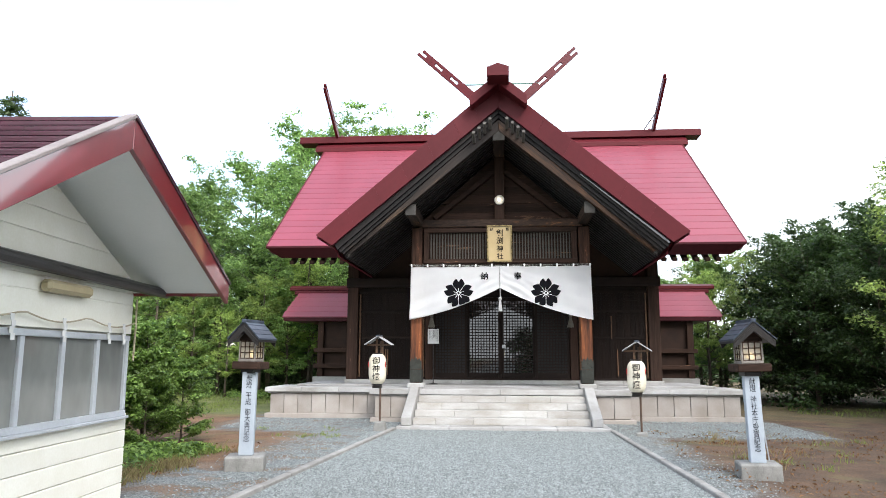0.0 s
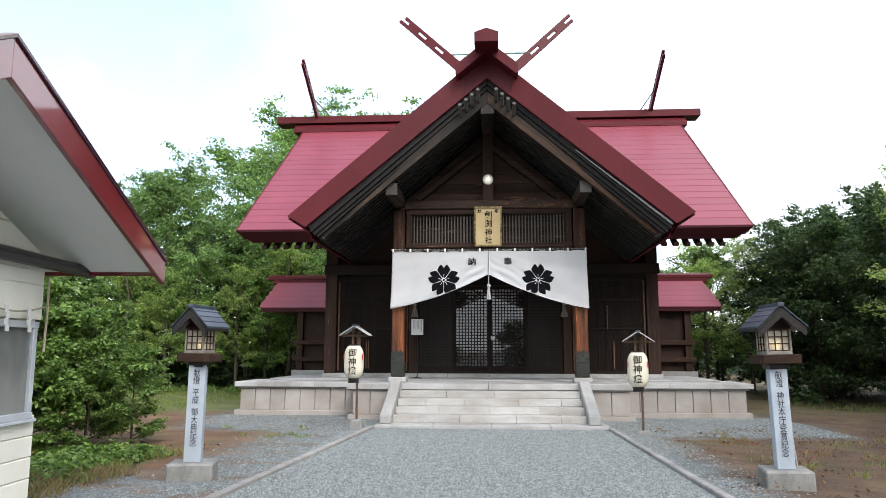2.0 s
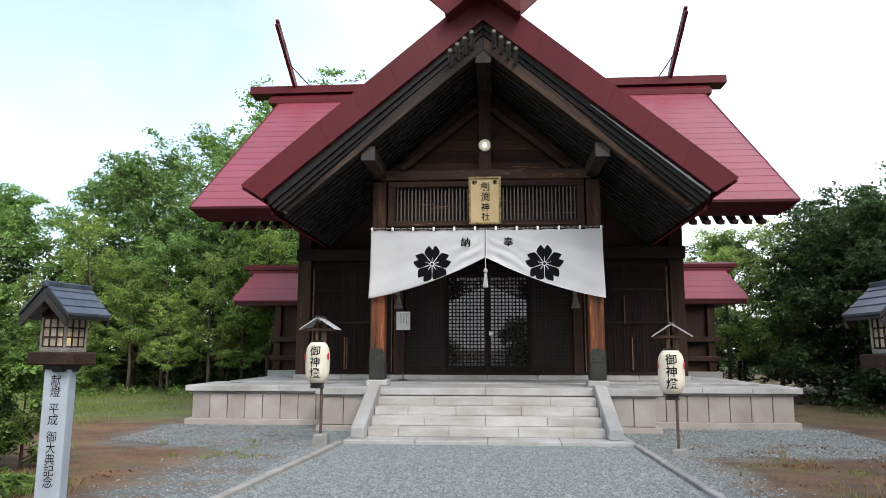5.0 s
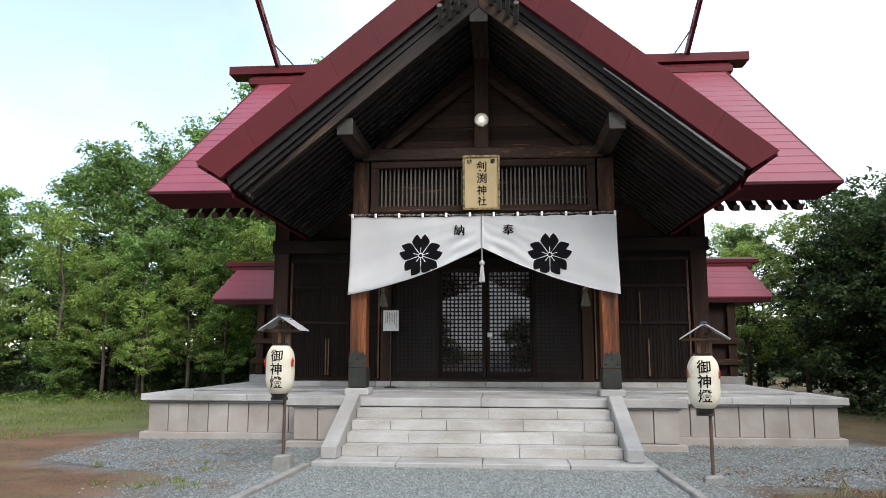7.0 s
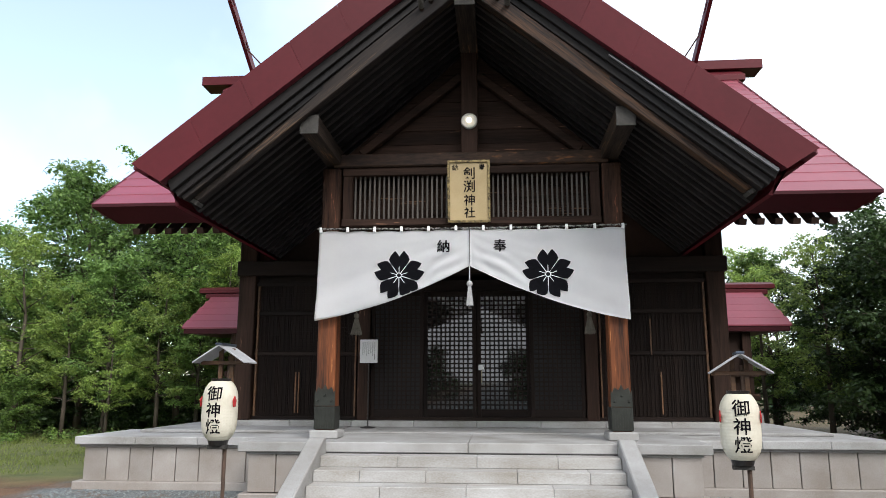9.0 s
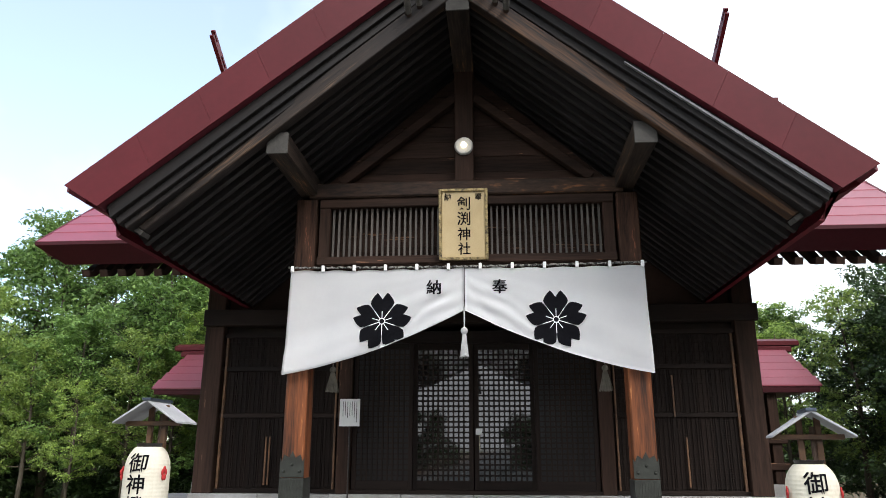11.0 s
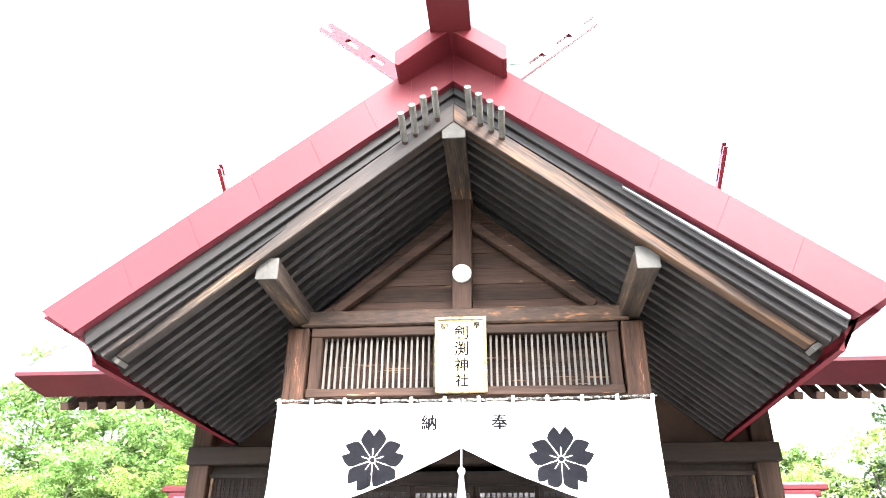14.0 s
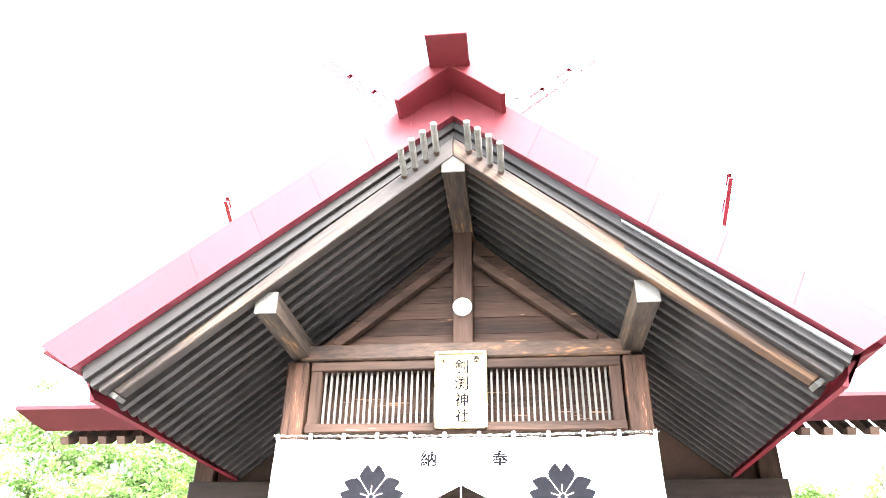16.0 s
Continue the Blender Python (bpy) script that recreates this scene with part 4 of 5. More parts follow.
banner = thing("shrine_curtain", (0, 18.2, 3.87), "white cotton curtain with black blossom crests hung across the porch", "curtain")
for sx in (-1, 1):
    bm = fresh()
    nx, nz = 64, 30
    rows = []
    for j in range(nz + 1):
        row = []
        for i in range(nx + 1):
            ax = 0.004 + 2.285 * i / nx
            zt = 3.87 + 0.008 * math.cos(ax * 15.0) - 0.012 * math.sin(ax / 2.33 * math.pi)
            z = zt + (ban_low(ax) - zt) * j / nz
            x = sx * (ax + 0.025 * (j / nz) ** 2 * (ax / 2.33))
            row.append(bm.verts.new((x, ban_y(x, z), z)))
        rows.append(row)
    for ra, rb2 in zip(rows, rows[1:]):
        for i in range(nx):
            bm.faces.new((ra[i], ra[i + 1], rb2[i + 1], rb2[i]))
    bmesh.ops.solidify(bm, geom=bm.faces[:], thickness=0.004)
    half = part("cloth_half", bm, M_CLOTH, banner, smooth=True)
    # crest: five notched petals and white stamens
    cx, cz, R = (-1.055 if sx < 0 else 1.15), 3.175, 0.375
    for k in range(5):
        an = radians(90 + 72 * k)
        ca, sa = math.cos(an), math.sin(an)
        bm = fresh()
        grid = []
        for i in range(9):
            r = 0.045 + (1.0 - 0.045) * i / 8
            wid = min(0.715 * r, 0.43) if r < 0.62 else 0.43 * (1 - 0.56 * ((r - 0.62) / 0.38) ** 1.7)
            line = []
            for j in range(9):
                q = (j - 4) / 4
                rr = r - (0.23 * (1 - abs(q)) ** 1.3 * (i / 8) ** 5)
                lx, ly = rr * R, q * wid * R * 0.97
                x, z = cx + lx * ca - ly * sa, cz + lx * sa + ly * ca
                z = max(z, ban_low(abs(x)) + 0.02)
                line.append(bm.verts.new((x, ban_y(x, z) - 0.0115, z)))
            grid.append(line)
        for la, lb in zip(grid, grid[1:]):
            for j in range(8):
                bm.faces.new((la[j], la[j + 1], lb[j + 1], lb[j]))
        part("crest_petal", bm, M_INK, half, "black blossom petal")
        bm = fresh()
        for da, ln in ((0.0, 0.36), (0.628, 0.46)):
            c2, s2 = math.cos(an + da), math.sin(an + da)
            pa, pb = [(cx + q * R * c2, cz + q * R * s2) for q in (0.1, ln)]
            beam(bm, (pa[0], ban_y(*pa) - 0.0135, pa[1]), (pb[0], ban_y(*pb) - 0.0135, pb[1]), 0.009, 0.002, (0, 1, 0))
        part("stamen", bm, M_CLOTH, half)
    bm = fresh()
    lathe(bm, [(0.042, -0.001), (0.042, 0.001)], 0, 0, 20)
    bm.transform(at(cx, ban_y(cx, cz) - 0.0155, cz))
    part("crest_centre", bm, M_CLOTH, half)
    bm = fresh()
    lathe(bm, [(0.031, -0.001), (0.031, 0.001)], 0, 0, 20)
    bm.transform(at(cx, ban_y(cx, cz) - 0.018, cz))
    part("crest_eye", bm, M_INK, half)
    flat = min(ban_y(sx * (0.32 + 0.02 * i), 3.52 + 0.02 * j) for i in range(11) for j in range(11)) - 0.008
    for k, dx in enumerate((-0.005, 0.0, 0.005)):
        word_mesh("納" if sx < 0 else "奉", 0.2, M_INK, "lettering", at(sx * 0.42 + 0.03 + dx, flat - 0.0006 * k, 3.595 + 0.002 * k), half, None, "black brush lettering", bold=0.0)
bm = fresh()
n_r = 120
tube(bm, [(-2.32 + 4.64 * k / n_r, 18.185 + 0.006 * math.sin(k * 2.1), 3.905 - 0.02 * math.sin(math.pi * k / n_r) + 0.006 * math.cos(k * 2.1)) for k in range(n_r + 1)], 0.014, 6)
part("rope", bm, mat("black_and_white_cord", (0.25, 0.24, 0.22), 0.9, 0.0, (0.015, 0.015, 0.015), 26, 90, 0.4, spread=0.1), banner, "black and white twisted cord")
for k in range(12):
    x = -2.265 + 4.53 * k / 11
    boxed("hanging_loop", (x - 0.02, x + 0.02, 18.155, 18.205, 3.845, 3.925), M_CLOTH, banner, "", 0.006)


M_OLDROPE = mat("grey_old_straw", (0.2, 0.185, 0.15), 0.9, 0.0, (0.11, 0.1, 0.08), 20, 120, 0.4)


def tassel(x, y, z, length, material, label, cord, wide=0.2):
    ts = thing("tassel", (x, y, z), label, "tassel")
    bm = fresh()
    tube(bm, [(x, y, z + cord), (x, y, z - 0.02)], 0.009, 6)
    part("cord", bm, material, ts)
    bm = fresh()
    bmesh.ops.create_uvsphere(bm, u_segments=10, v_segments=7, radius=length * 0.13, matrix=Matrix.Translation((x, y, z - 0.03)))
    part("knot", bm, material, ts, smooth=True)
    bm = fresh()
    rnd = random.Random(int(x * 100) + 7)
    for k in range(90):
        an, q = rnd.uniform(0, 6.28), math.sqrt(rnd.random())
        dx, dy = math.cos(an) * q, math.sin(an) * q
        beam(bm, (x + dx * 0.02, y + dy * 0.02, z - 0.05), (x + dx * length * wide, y + dy * length * wide, z - length * rnd.uniform(0.93, 1.0)), 0.007, 0.007, (0, 1, 0.1))
    part("fringe", bm, material, ts)
    return ts


tassel(0.0, 18.08, 3.06, 0.36, mat("greyed_cotton_cord", (0.5, 0.5, 0.5), 0.9, 0.0, (0.34, 0.34, 0.34), 20, 120, 0.3, spec=0.1), "greyed white cord tassel hanging at the curtain's middle", 0.28, 0.15)
for sx in (-1, 1):
    tassel(sx * 1.8, 18.75, 2.66, 0.33, M_OLDROPE, "straw-coloured tassel hanging beside the porch post", 1.2, 0.28)

# name board
sign = thing("name_board", (0.01, 18.12, 3.97), "gilt shrine name board in a carved frame under the gable", "sign")
TILT_S = Matrix.Translation((-0.005, 18.2, 3.98)) @ pose(0, 0, 0, 8, 0, 0)


def sign_part(name, dims, material, label="", bevel=0.004):
    bm = fresh()
    box(bm, *dims)
    bm.transform(TILT_S)
    return part(name, bm, material, sign, label, bevel)


sign_part("board", (-0.285, 0.285, -0.02, 0.02, 0.03, 0.9), M_GOLD, "gold-coloured board")
for dims in ((-0.322, -0.284, -0.05, 0.03, 0.0, 0.935), (0.284, 0.322, -0.05, 0.03, 0.0, 0.935), (-0.283, 0.283, -0.05, 0.03, -0.008, 0.029), (-0.283, 0.283, -0.05, 0.03, 0.901, 0.936)):
    sign_part("frame_bar", dims, M_BAMBOO, "carved dark and gilt frame")
for ch, x, z, size in (("剣", 0.01, 0.725, 0.19), ("渕", 0.01, 0.525, 0.19), ("神", 0.01, 0.32, 0.18), ("社", 0.01, 0.13, 0.17), ("奉", 0.2, 0.82, 0.1), ("納", -0.2, 0.82, 0.1)):
    word_mesh(ch, size, M_INK, "lettering", TILT_S @ Matrix.Translation((x, -0.026, z)) @ FACING, sign)
bm = fresh()
tube(bm, [(0.14, 18.16, 4.9), (0.14, 18.05, 4.86)], 0.01, 6)
part("hook", bm, M_STEEL, sign)

# round lamp on the king post
lamp = thing("porch_lamp", (0, 18.28, 5.61), "round white lit lamp fixed on the king post", "lamp")
bm = fresh()
lathe(bm, [(0.125, 0.0), (0.13, 0.03), (0.115, 0.045)], 0, 0, 28)
bm.transform(at(0, 18.298, 5.61))
part("rim", bm, mat("white_enamel", (0.75, 0.74, 0.7), 0.35), lamp, smooth=False)
bm = fresh()
lathe(bm, [(0.124, 0.0455), (0.118, 0.056), (0.1, 0.05), (0.04, 0.047)], 0, 0, 28)
bm.transform(at(0, 18.298, 5.61))
part("reflector", bm, mat("white_reflector", (0.8, 0.77, 0.7), 0.3), lamp, "white enamel reflector dish", smooth=True)
bm = fresh()
bmesh.ops.create_uvsphere(bm, u_segments=14, v_segments=9, radius=0.042, matrix=Matrix.Translation((0, 18.225, 5.61)))
part("bulb", bm, M_LAMP, lamp, "warm lit bulb", smooth=True)
# notice stand
notice = thing("notice_stand", (-1.93, 20.6, 0.81), "white notice sheet on a thin black stand by the doors", "notice")
boxed("sheet", (-2.09, -1.77, 20.58, 20.595, 1.95, 2.37), M_WHITE, notice, "white printed sheet", 0.002)
rnd = random.Random(4)
for k in range(7):
    x = -2.04 + k * 0.036
    boxed("text_bar", (x, x + 0.007, 20.576, 20.579, 2.33 - rnd.uniform(0.2, 0.33), 2.33), M_INK, notice, "", 0)
bm = fresh()
tube(bm, [(-1.93, 20.61, 0.84), (-1.93, 20.61, 2.0)], 0.012, 8)
part("pole", bm, M_BLACK, notice)
bm = fresh()
lathe(bm, [(0.13, 0.81), (0.13, 0.825), (0.03, 0.845)], -1.93, 20.61, 16)
part("foot", bm, M_BLACK, notice)

# ---- paper lantern stands ----
LX, LY = -2.64, 15.5
stand = thing("paper_lantern_stand", (LX, LY, 0), "cream paper lantern with black lettering on a roofed pole stand", "lantern", "paper lanterns")
bm = fresh()
prism(bm, [(-0.17, -0.2), (0.17, -0.2), (0.11, 0.21), (-0.1, 0.19)], -0.13, 0.13)
bm.transform(Matrix.Translation((LX + 0.06, LY + 0.05, 0)))
part("foot_block", bm, M_CONC, stand, "rough concrete foot", 0.02)
bm = fresh()
tube(bm, [(LX + 0.06, LY + 0.05, 0.1), (LX + 0.06, LY + 0.05, 1.9)], 0.022, 8)
part("pole", bm, M_STEEL, stand)
for dx in (-0.03, 0.1):
    boxed("hanger_post", (LX + dx - 0.025, LX + dx + 0.02, LY + 0.02, LY + 0.06, 1.6, 1.98), M_WEATHER, stand, "", 0.004)
boxed("cross_bar", (LX - 0.24, LX + 0.27, LY - 0.02, LY + 0.03, 1.8, 1.84), M_WEATHER, stand, "", 0.004)
boxed("lower_arm", (LX - 0.1, LX + 0.1, LY - 0.06, LY + 0.06, 0.9, 0.94), M_ENDGRAIN, stand, "", 0.004)
lroof = fresh()
prism(lroof, [(-0.29, 0.01), (0, 0.2), (0.29, 0.01), (0.29, -0.008), (0, 0.178), (-0.29, -0.008)], -0.2, 0.2)
lroof.transform(Matrix.Translation((LX + 0.03, LY, 1.82)))
part("little_roof", lroof, mat("pale_grey_board", (0.42, 0.42, 0.43), 0.7, 0.0, (0.28, 0.28, 0.29), 4, 40, 0.2), stand, "grey board roof", 0.003)
boxed("roof_ridge", (LX - 0.01, LX + 0.07, LY - 0.21, LY + 0.21, 2.005, 2.03), M_SLATE, stand, "", 0.004)
bm = fresh()
prof = []
for k in range(41):
    q = k / 40
    body = 0.19 * (1 - abs(2 * q - 1) ** 4.2 * 0.42)
    prof.append((body + (0.0007 if k % 2 else -0.0006), 0.99 + q * 0.63))
lathe(bm, prof, LX, LY, 32)
shell = part("paper_shell", bm, M_PAPER, stand, "ribbed cream paper shell", smooth=False)
for z0, z1 in ((0.94, 0.992), (1.618, 1.65)):
    bm = fresh()
    lathe(bm, [(0.1, z0), (0.112, z1)], LX, LY, 24)
    part("hoop", bm, M_BLACK, stand)


def wrap(x, z):
    q = (z - 0.99) / 0.63
    r = 0.19 * (1 - abs(2 * q - 1) ** 4.2 * 0.42) + 0.007
    return LY - math.sqrt(max(0.0004, r * r - (x - LX) ** 2))


for k, ch in enumerate("御神燈"):
    word_mesh(ch, 0.168, M_INK, "lettering", at(LX + 0.004, LY - 0.25, 1.475 - k * 0.172), shell, wrap, "black brush lettering")
for sx in (-1, 1):
    bm = fresh()
    for k in range(5):
        an = radians(90 + 72 * k)
        c2, s2 = 0.03 * math.cos(an), 0.035 * math.sin(an)
        bmesh.ops.create_uvsphere(bm, u_segments=8, v_segments=5, radius=0.022, matrix=Matrix.Translation((LX + sx * 0.185, LY - 0.06 + c2, 1.4 + s2)) @ Matrix.Diagonal((0.35, 1, 1.3, 1)))
    part("red_crest", bm, M_REDINK, shell, "red blossom mark", smooth=True)
stand.matrix_basis = pose(LX, LY, 0, 0, 0, -1)
copy_thing(stand, pose(2.77, 15.12, -0.12, 0, 0, -13))


# ---- stone lanterns ----
def stone_lantern(cx, cy, words, label, lean, size, faces, twist, head):
    ln = thing("stone_lantern", (cx, cy, 0), label, "lantern", "lantern pillars")
    boxed("base_stone", (-0.32, 0.32, -0.3, 0.3, -0.1, 0.2), M_CONC, ln, "rough stained base stone", 0.02)
    pil = boxed("pillar", (-0.12, 0.12, -0.11, 0.11, 0.2, 1.38), M_STONEG, ln, "bluish granite pillar with cut lettering", 0.006)
    z = 1.28
    for ch in words:
        if ch != " ":
            word_mesh(ch, 0.102, M_INK, "lettering", at(0, -0.114, z), pil, None, "", 0.0, 0.0)
        z -= 0.094 if ch != " " else 0.05
    boxed("collar", (-0.15, 0.15, -0.15, 0.15, 1.36, 1.42), M_BLACK, ln, "", 0.006)
    boxed("tray", (-0.3, 0.3, -0.27, 0.27, 1.42, 1.53), M_WOODX, ln, "dark wooden tray", 0.012)
    boxed("fire_box_floor", (-0.2, 0.2, -0.19, 0.19, 1.53, 1.57), M_GREYWOOD, ln, "", 0.005)
    for sx in (-1, 1):
        for sy in (-1, 1):
            boxed("fire_box_post", (sx * 0.2, sx * 0.165, sy * 0.19, sy * 0.155, 1.57, 1.83), M_GREYWOOD, ln, "", 0.004)
    boxed("fire_box_head", (-0.2, 0.2, -0.19, 0.19, 1.83, 1.87), M_WOODX, ln, "", 0.004)
    for side in range(4):
        turn = pose(0, 0, 0, 0, 0, 90 * side)
        bm = fresh()
        box(bm, -0.155, 0.155, -0.172, -0.166, 1.57, 1.83)
        bm.transform(turn)
        pane = part("pane", bm, M_PANE, ln, "frosted pane")
        pane.visible_shadow = False
        bm = fresh()
        for x in (-0.16, -0.055, 0.055, 0.16):
            box(bm, x - 0.008, x + 0.008, -0.188, -0.174, 1.57, 1.83)
        for z in (1.578, 1.66, 1.742, 1.822):
            box(bm, -0.16, 0.16, -0.186, -0.175, z - 0.007, z + 0.007)
        bm.transform(turn)
        part("grille", bm, M_WOODZ, ln, "dark wooden grille")
    bm = fresh()
    bmesh.ops.create_uvsphere(bm, u_segments=10, v_segments=7, radius=0.04, matrix=Matrix.Translation((0.03, 0, 1.64)))
    part("bulb", bm, M_BULB, ln, "warm lit bulb", smooth=True)
    # gable roof with seamed copper courses
    for sx in (-1, 1):
        bm = fresh()
        prism(bm, [(0, 2.1), (sx * 0.38, 1.84), (sx * 0.38, 1.81), (0, 2.03)], -0.36, 0.36)
        rf = part("roof_slope", bm, M_BLACK, ln, "dark roof slope", 0.004)
        for k in range(4):
            x0, x1 = 0.39 - k * 0.097, 0.39 - (k + 1) * 0.097
            z0, z1 = 1.845 + k * 0.0665, 1.845 + (k + 1) * 0.0665
            bm = fresh()
            prism(bm, [(sx * x0, z0), (sx * x1, z1), (sx * x1, z1 + 0.012), (sx * x0, z0 + 0.022)], -0.38, 0.38)
            part("copper_course", bm, M_SLATE, rf)
        for yy in (-0.375, 0.345):
            bm = fresh()
            prism(bm, [(0, 2.04), (sx * 0.37, 1.81), (sx * 0.35, 1.75), (0, 1.97)], yy, yy + 0.03)
            part("verge_board", bm, M_BLACK, ln)
    bm = fresh()
    prism(bm, [(-0.2, 1.87), (0.2, 1.87), (0, 2.0)], -0.17, 0.17)
    part("gable_fill", bm, M_WOODX, ln)
    boxed("ridge_cap", (-0.05, 0.05, -0.39, 0.39, 2.09, 2.14), M_SLATE, ln, "", 0.008)
    for child in ln.children:
        child.matrix_parent_inverse = Matrix.Identity(4)
        if not child.name.startswith(("base_stone", "pillar")):
            child.matrix_basis = pose(0, 0, 0, 0, 0, twist) @ Matrix.Diagonal((head, head, 1, 1))
    ln.matrix_basis = pose(cx, cy, 0, 0, lean, faces) @ Matrix.Diagonal((size, size, 0.97, 1))
    return ln


stone_lantern(-3.54, 10.12, "献燈 平成 御大典記念", "granite pillar lantern with a lit wooden light box and copper roof", 0.6, 0.82, 13, -24, 0.8)
stone_lantern(3.42, 10.15, "献燈 神社本庁受賞記念", "granite pillar lantern tilting slightly, with a lit wooden light box", -1.4, 0.8, -8, 10, 0.92)
bm = fresh()
tube(bm, [(3.53, 10.28, 1.2), (3.57, 10.3, 0.6), (3.68, 10.4, -0.02)], 0.008, 6)
tagged(part("cable_pipe", bm, M_ALU, None), "thin grey conduit running down behind a lantern pillar", "pipe")

# ---- the hut ----
hut = thing("hut", (0, 0, 0), "cream boarded hut with red metal gable roof and sliding windows", "hut")
boxed("wall", (-5.0, -0.06, -4.4, 0.0, -0.05, 2.2), M_HUT, hut, "", 0.005)
for k in range(5):
    boxed("siding_board", (-0.058, 0.004, -4.4, 0.004, -0.02 + k * 0.19, -0.02 + (k + 1) * 0.19 - 0.006), M_HUT, hut, "", 0.008)
boxed("wall_band", (-0.058, -0.002, -4.4, 0.002, 1.8, 2.12), M_HUT, hut, "", 0.004)
for k in range(2):
    boxed("siding_board", (-0.058, -0.004, -4.4, 0.003, 2.126 + k * 0.14, 2.126 + (k + 1) * 0.14 - 0.006), M_HUT, hut, "", 0.006)


def hz(y):
    return 3.6 - (0.42 if y > -2.2 else 0.55) * abs(y + 2.2)


bm = fresh()
prism(bm, [(-4.4, 2.0), (0.0, 2.0), (0.0, hz(0) - 0.28), (-2.2, hz(-2.2) - 0.28), (-4.4, hz(-4.4) - 0.28)], -0.3, -0.012, "x")
part("gable_wall", bm, M_HUT, hut)
for k in range(4):
    z0, z1 = 2.42 + k * 0.22, 2.42 + k * 0.22 + 0.214
    ends = [(max(-4.4, -2.2 - (3.31 - z) / 0.55), min(0.0, -2.2 + (3.31 - z) / 0.42)) for z in (z0, z1)]
    bm = fresh()
    prism(bm, [(ends[0][0], z0), (ends[0][1], z0), (ends[1][1], z1), (ends[1][0], z1)], -0.012, 0.004, "x")
    part("gable_board", bm, M_HUT, hut, bevel=0.004)
for sy in (-1, 1):
    ye = -2.2 + sy * 2.82
    bm = fresh()
    prism(bm, [(-2.2, hz(-2.2)), (ye, hz(ye)), (ye, hz(ye) - 0.05), (-2.2, hz(-2.2) - 0.05)], -5.2, 0.87, "x")
    sl = part("roof_slope", bm, M_HUTSLOPE, hut, "dark red metal roof slope")
    for k in range(14):
        bm = fresh()
        y0 = -2.2 + sy * (0.02 + k * 0.2)
        beam(bm, (-5.2, y0, hz(y0) + 0.012), (0.89, y0, hz(y0) + 0.012), 0.03, 0.03)
        part("roof_seam", bm, M_HUTSLOPE, sl)
    bm = fresh()
    prism(bm, [(-2.2, hz(-2.2) - 0.052), (ye, hz(ye) - 0.052), (ye, hz(ye) - 0.1), (-2.2, hz(-2.2) - 0.1)], -5.2, 0.84, "x")
    part("soffit", bm, M_SOFFIT, hut, "grey-white soffit boards")
    bm = fresh()
    prism(bm, [(-2.2, hz(-2.2) + 0.015), (ye, hz(ye) + 0.015), (ye, hz(ye) - 0.22), (-2.2, hz(-2.2) - 0.27)], 0.85, 0.9, "x")
    part("bargeboard", bm, M_HUTROOF, hut, "glossy red bargeboard", bevel=0.006)
    bm = fresh()
    prism(bm, [(-2.2, hz(-2.2) + 0.05), (ye, hz(ye) + 0.05), (ye, hz(ye) + 0.012), (-2.2, hz(-2.2) + 0.012)], 0.82, 0.92, "x")
    part("verge_cap", bm, M_VERGE if sy < 0 else M_HUTSLOPE, hut, bevel=0.006)
    boxed("eave_board", (-5.2, 0.87, ye - 0.02, ye + 0.02, hz(ye) - 0.13, hz(ye) - 0.02), M_HUTROOF, hut, "", 0.006)
bm = fresh()
tube(bm, [(0.075, -4.5, 2.36), (0.075, 0.74, 2.33)], 0.062, 14)
part("eave_pole", bm, M_BLACK, hut, "black wooden pole under the eave")
boxed("light_fitting", (0.0, 0.11, -1.9, -1.12, 2.12, 2.23), M_BEIGE, hut, "beige tube light fitting", 0.03)
# window
M_HUTPANE = mat("dusty_pane", (0.24, 0.25, 0.235), 0.06, 0.0, (0.13, 0.135, 0.13), 0.7, 6, 0.0, (1, 1, 0.5), 0.5, 0.4, spec=0.7)
win = boxed("window", (-0.02, 0.03, -4.2, -0.08, 0.9, 0.96), M_ALU, hut, "grey aluminium sliding window", 0.004)
boxed("window_head", (-0.02, 0.03, -4.2, -0.08, 1.72, 1.78), M_ALU, win, "", 0.004)
for k in range(7):
    y = -0.12 - k * 0.66
    boxed("window_stile", (-0.018, 0.024, y - 0.032, y + 0.032, 0.961, 1.719), M_ALU, win, "", 0.004)
    if k < 6:
        boxed("pane", (-0.01, -0.006, y - 0.63, y - 0.031, 0.961, 1.719), M_HUTPANE, win, "dim dusty pane with a drawn curtain", 0)
boxed("window_sill", (-0.02, 0.06, -4.2, -0.06, 0.87, 0.898), M_ALU, win, "", 0.004)
bm = fresh()
pts = [(0.04, -4.3 + k * 0.11, 1.93 - 0.07 * abs(math.sin(k * 0.32))) for k in range(40)]
tube(bm, pts, 0.008, 6)
part("sacred_rope", bm, M_ROPE, hut, "thin straw rope along the wall")
for y in (-0.28, -0.62, -1.5, -2.3):
    bm = fresh()
    for k in range(4):
        box(bm, 0.045, 0.05, y - 0.04 + 0.025 * (k % 2), y + 0.015 + 0.025 * (k % 2), 1.9 - 0.055 * (k + 1), 1.9 - 0.055 * k)
    part("paper_streamer", bm, M_WHITE, hut, "folded white paper streamer")
bm = fresh()
tube(bm, [(0.03, 0.02, 2.2), (0.035, 0.025, 1.9), (0.03, 0.02, 1.5)], 0.012, 6)
part("rope_end", bm, M_ROPE, hut)
hut.matrix_basis = pose(-4.17, 7.95, 0, 0, 0, 3.9)


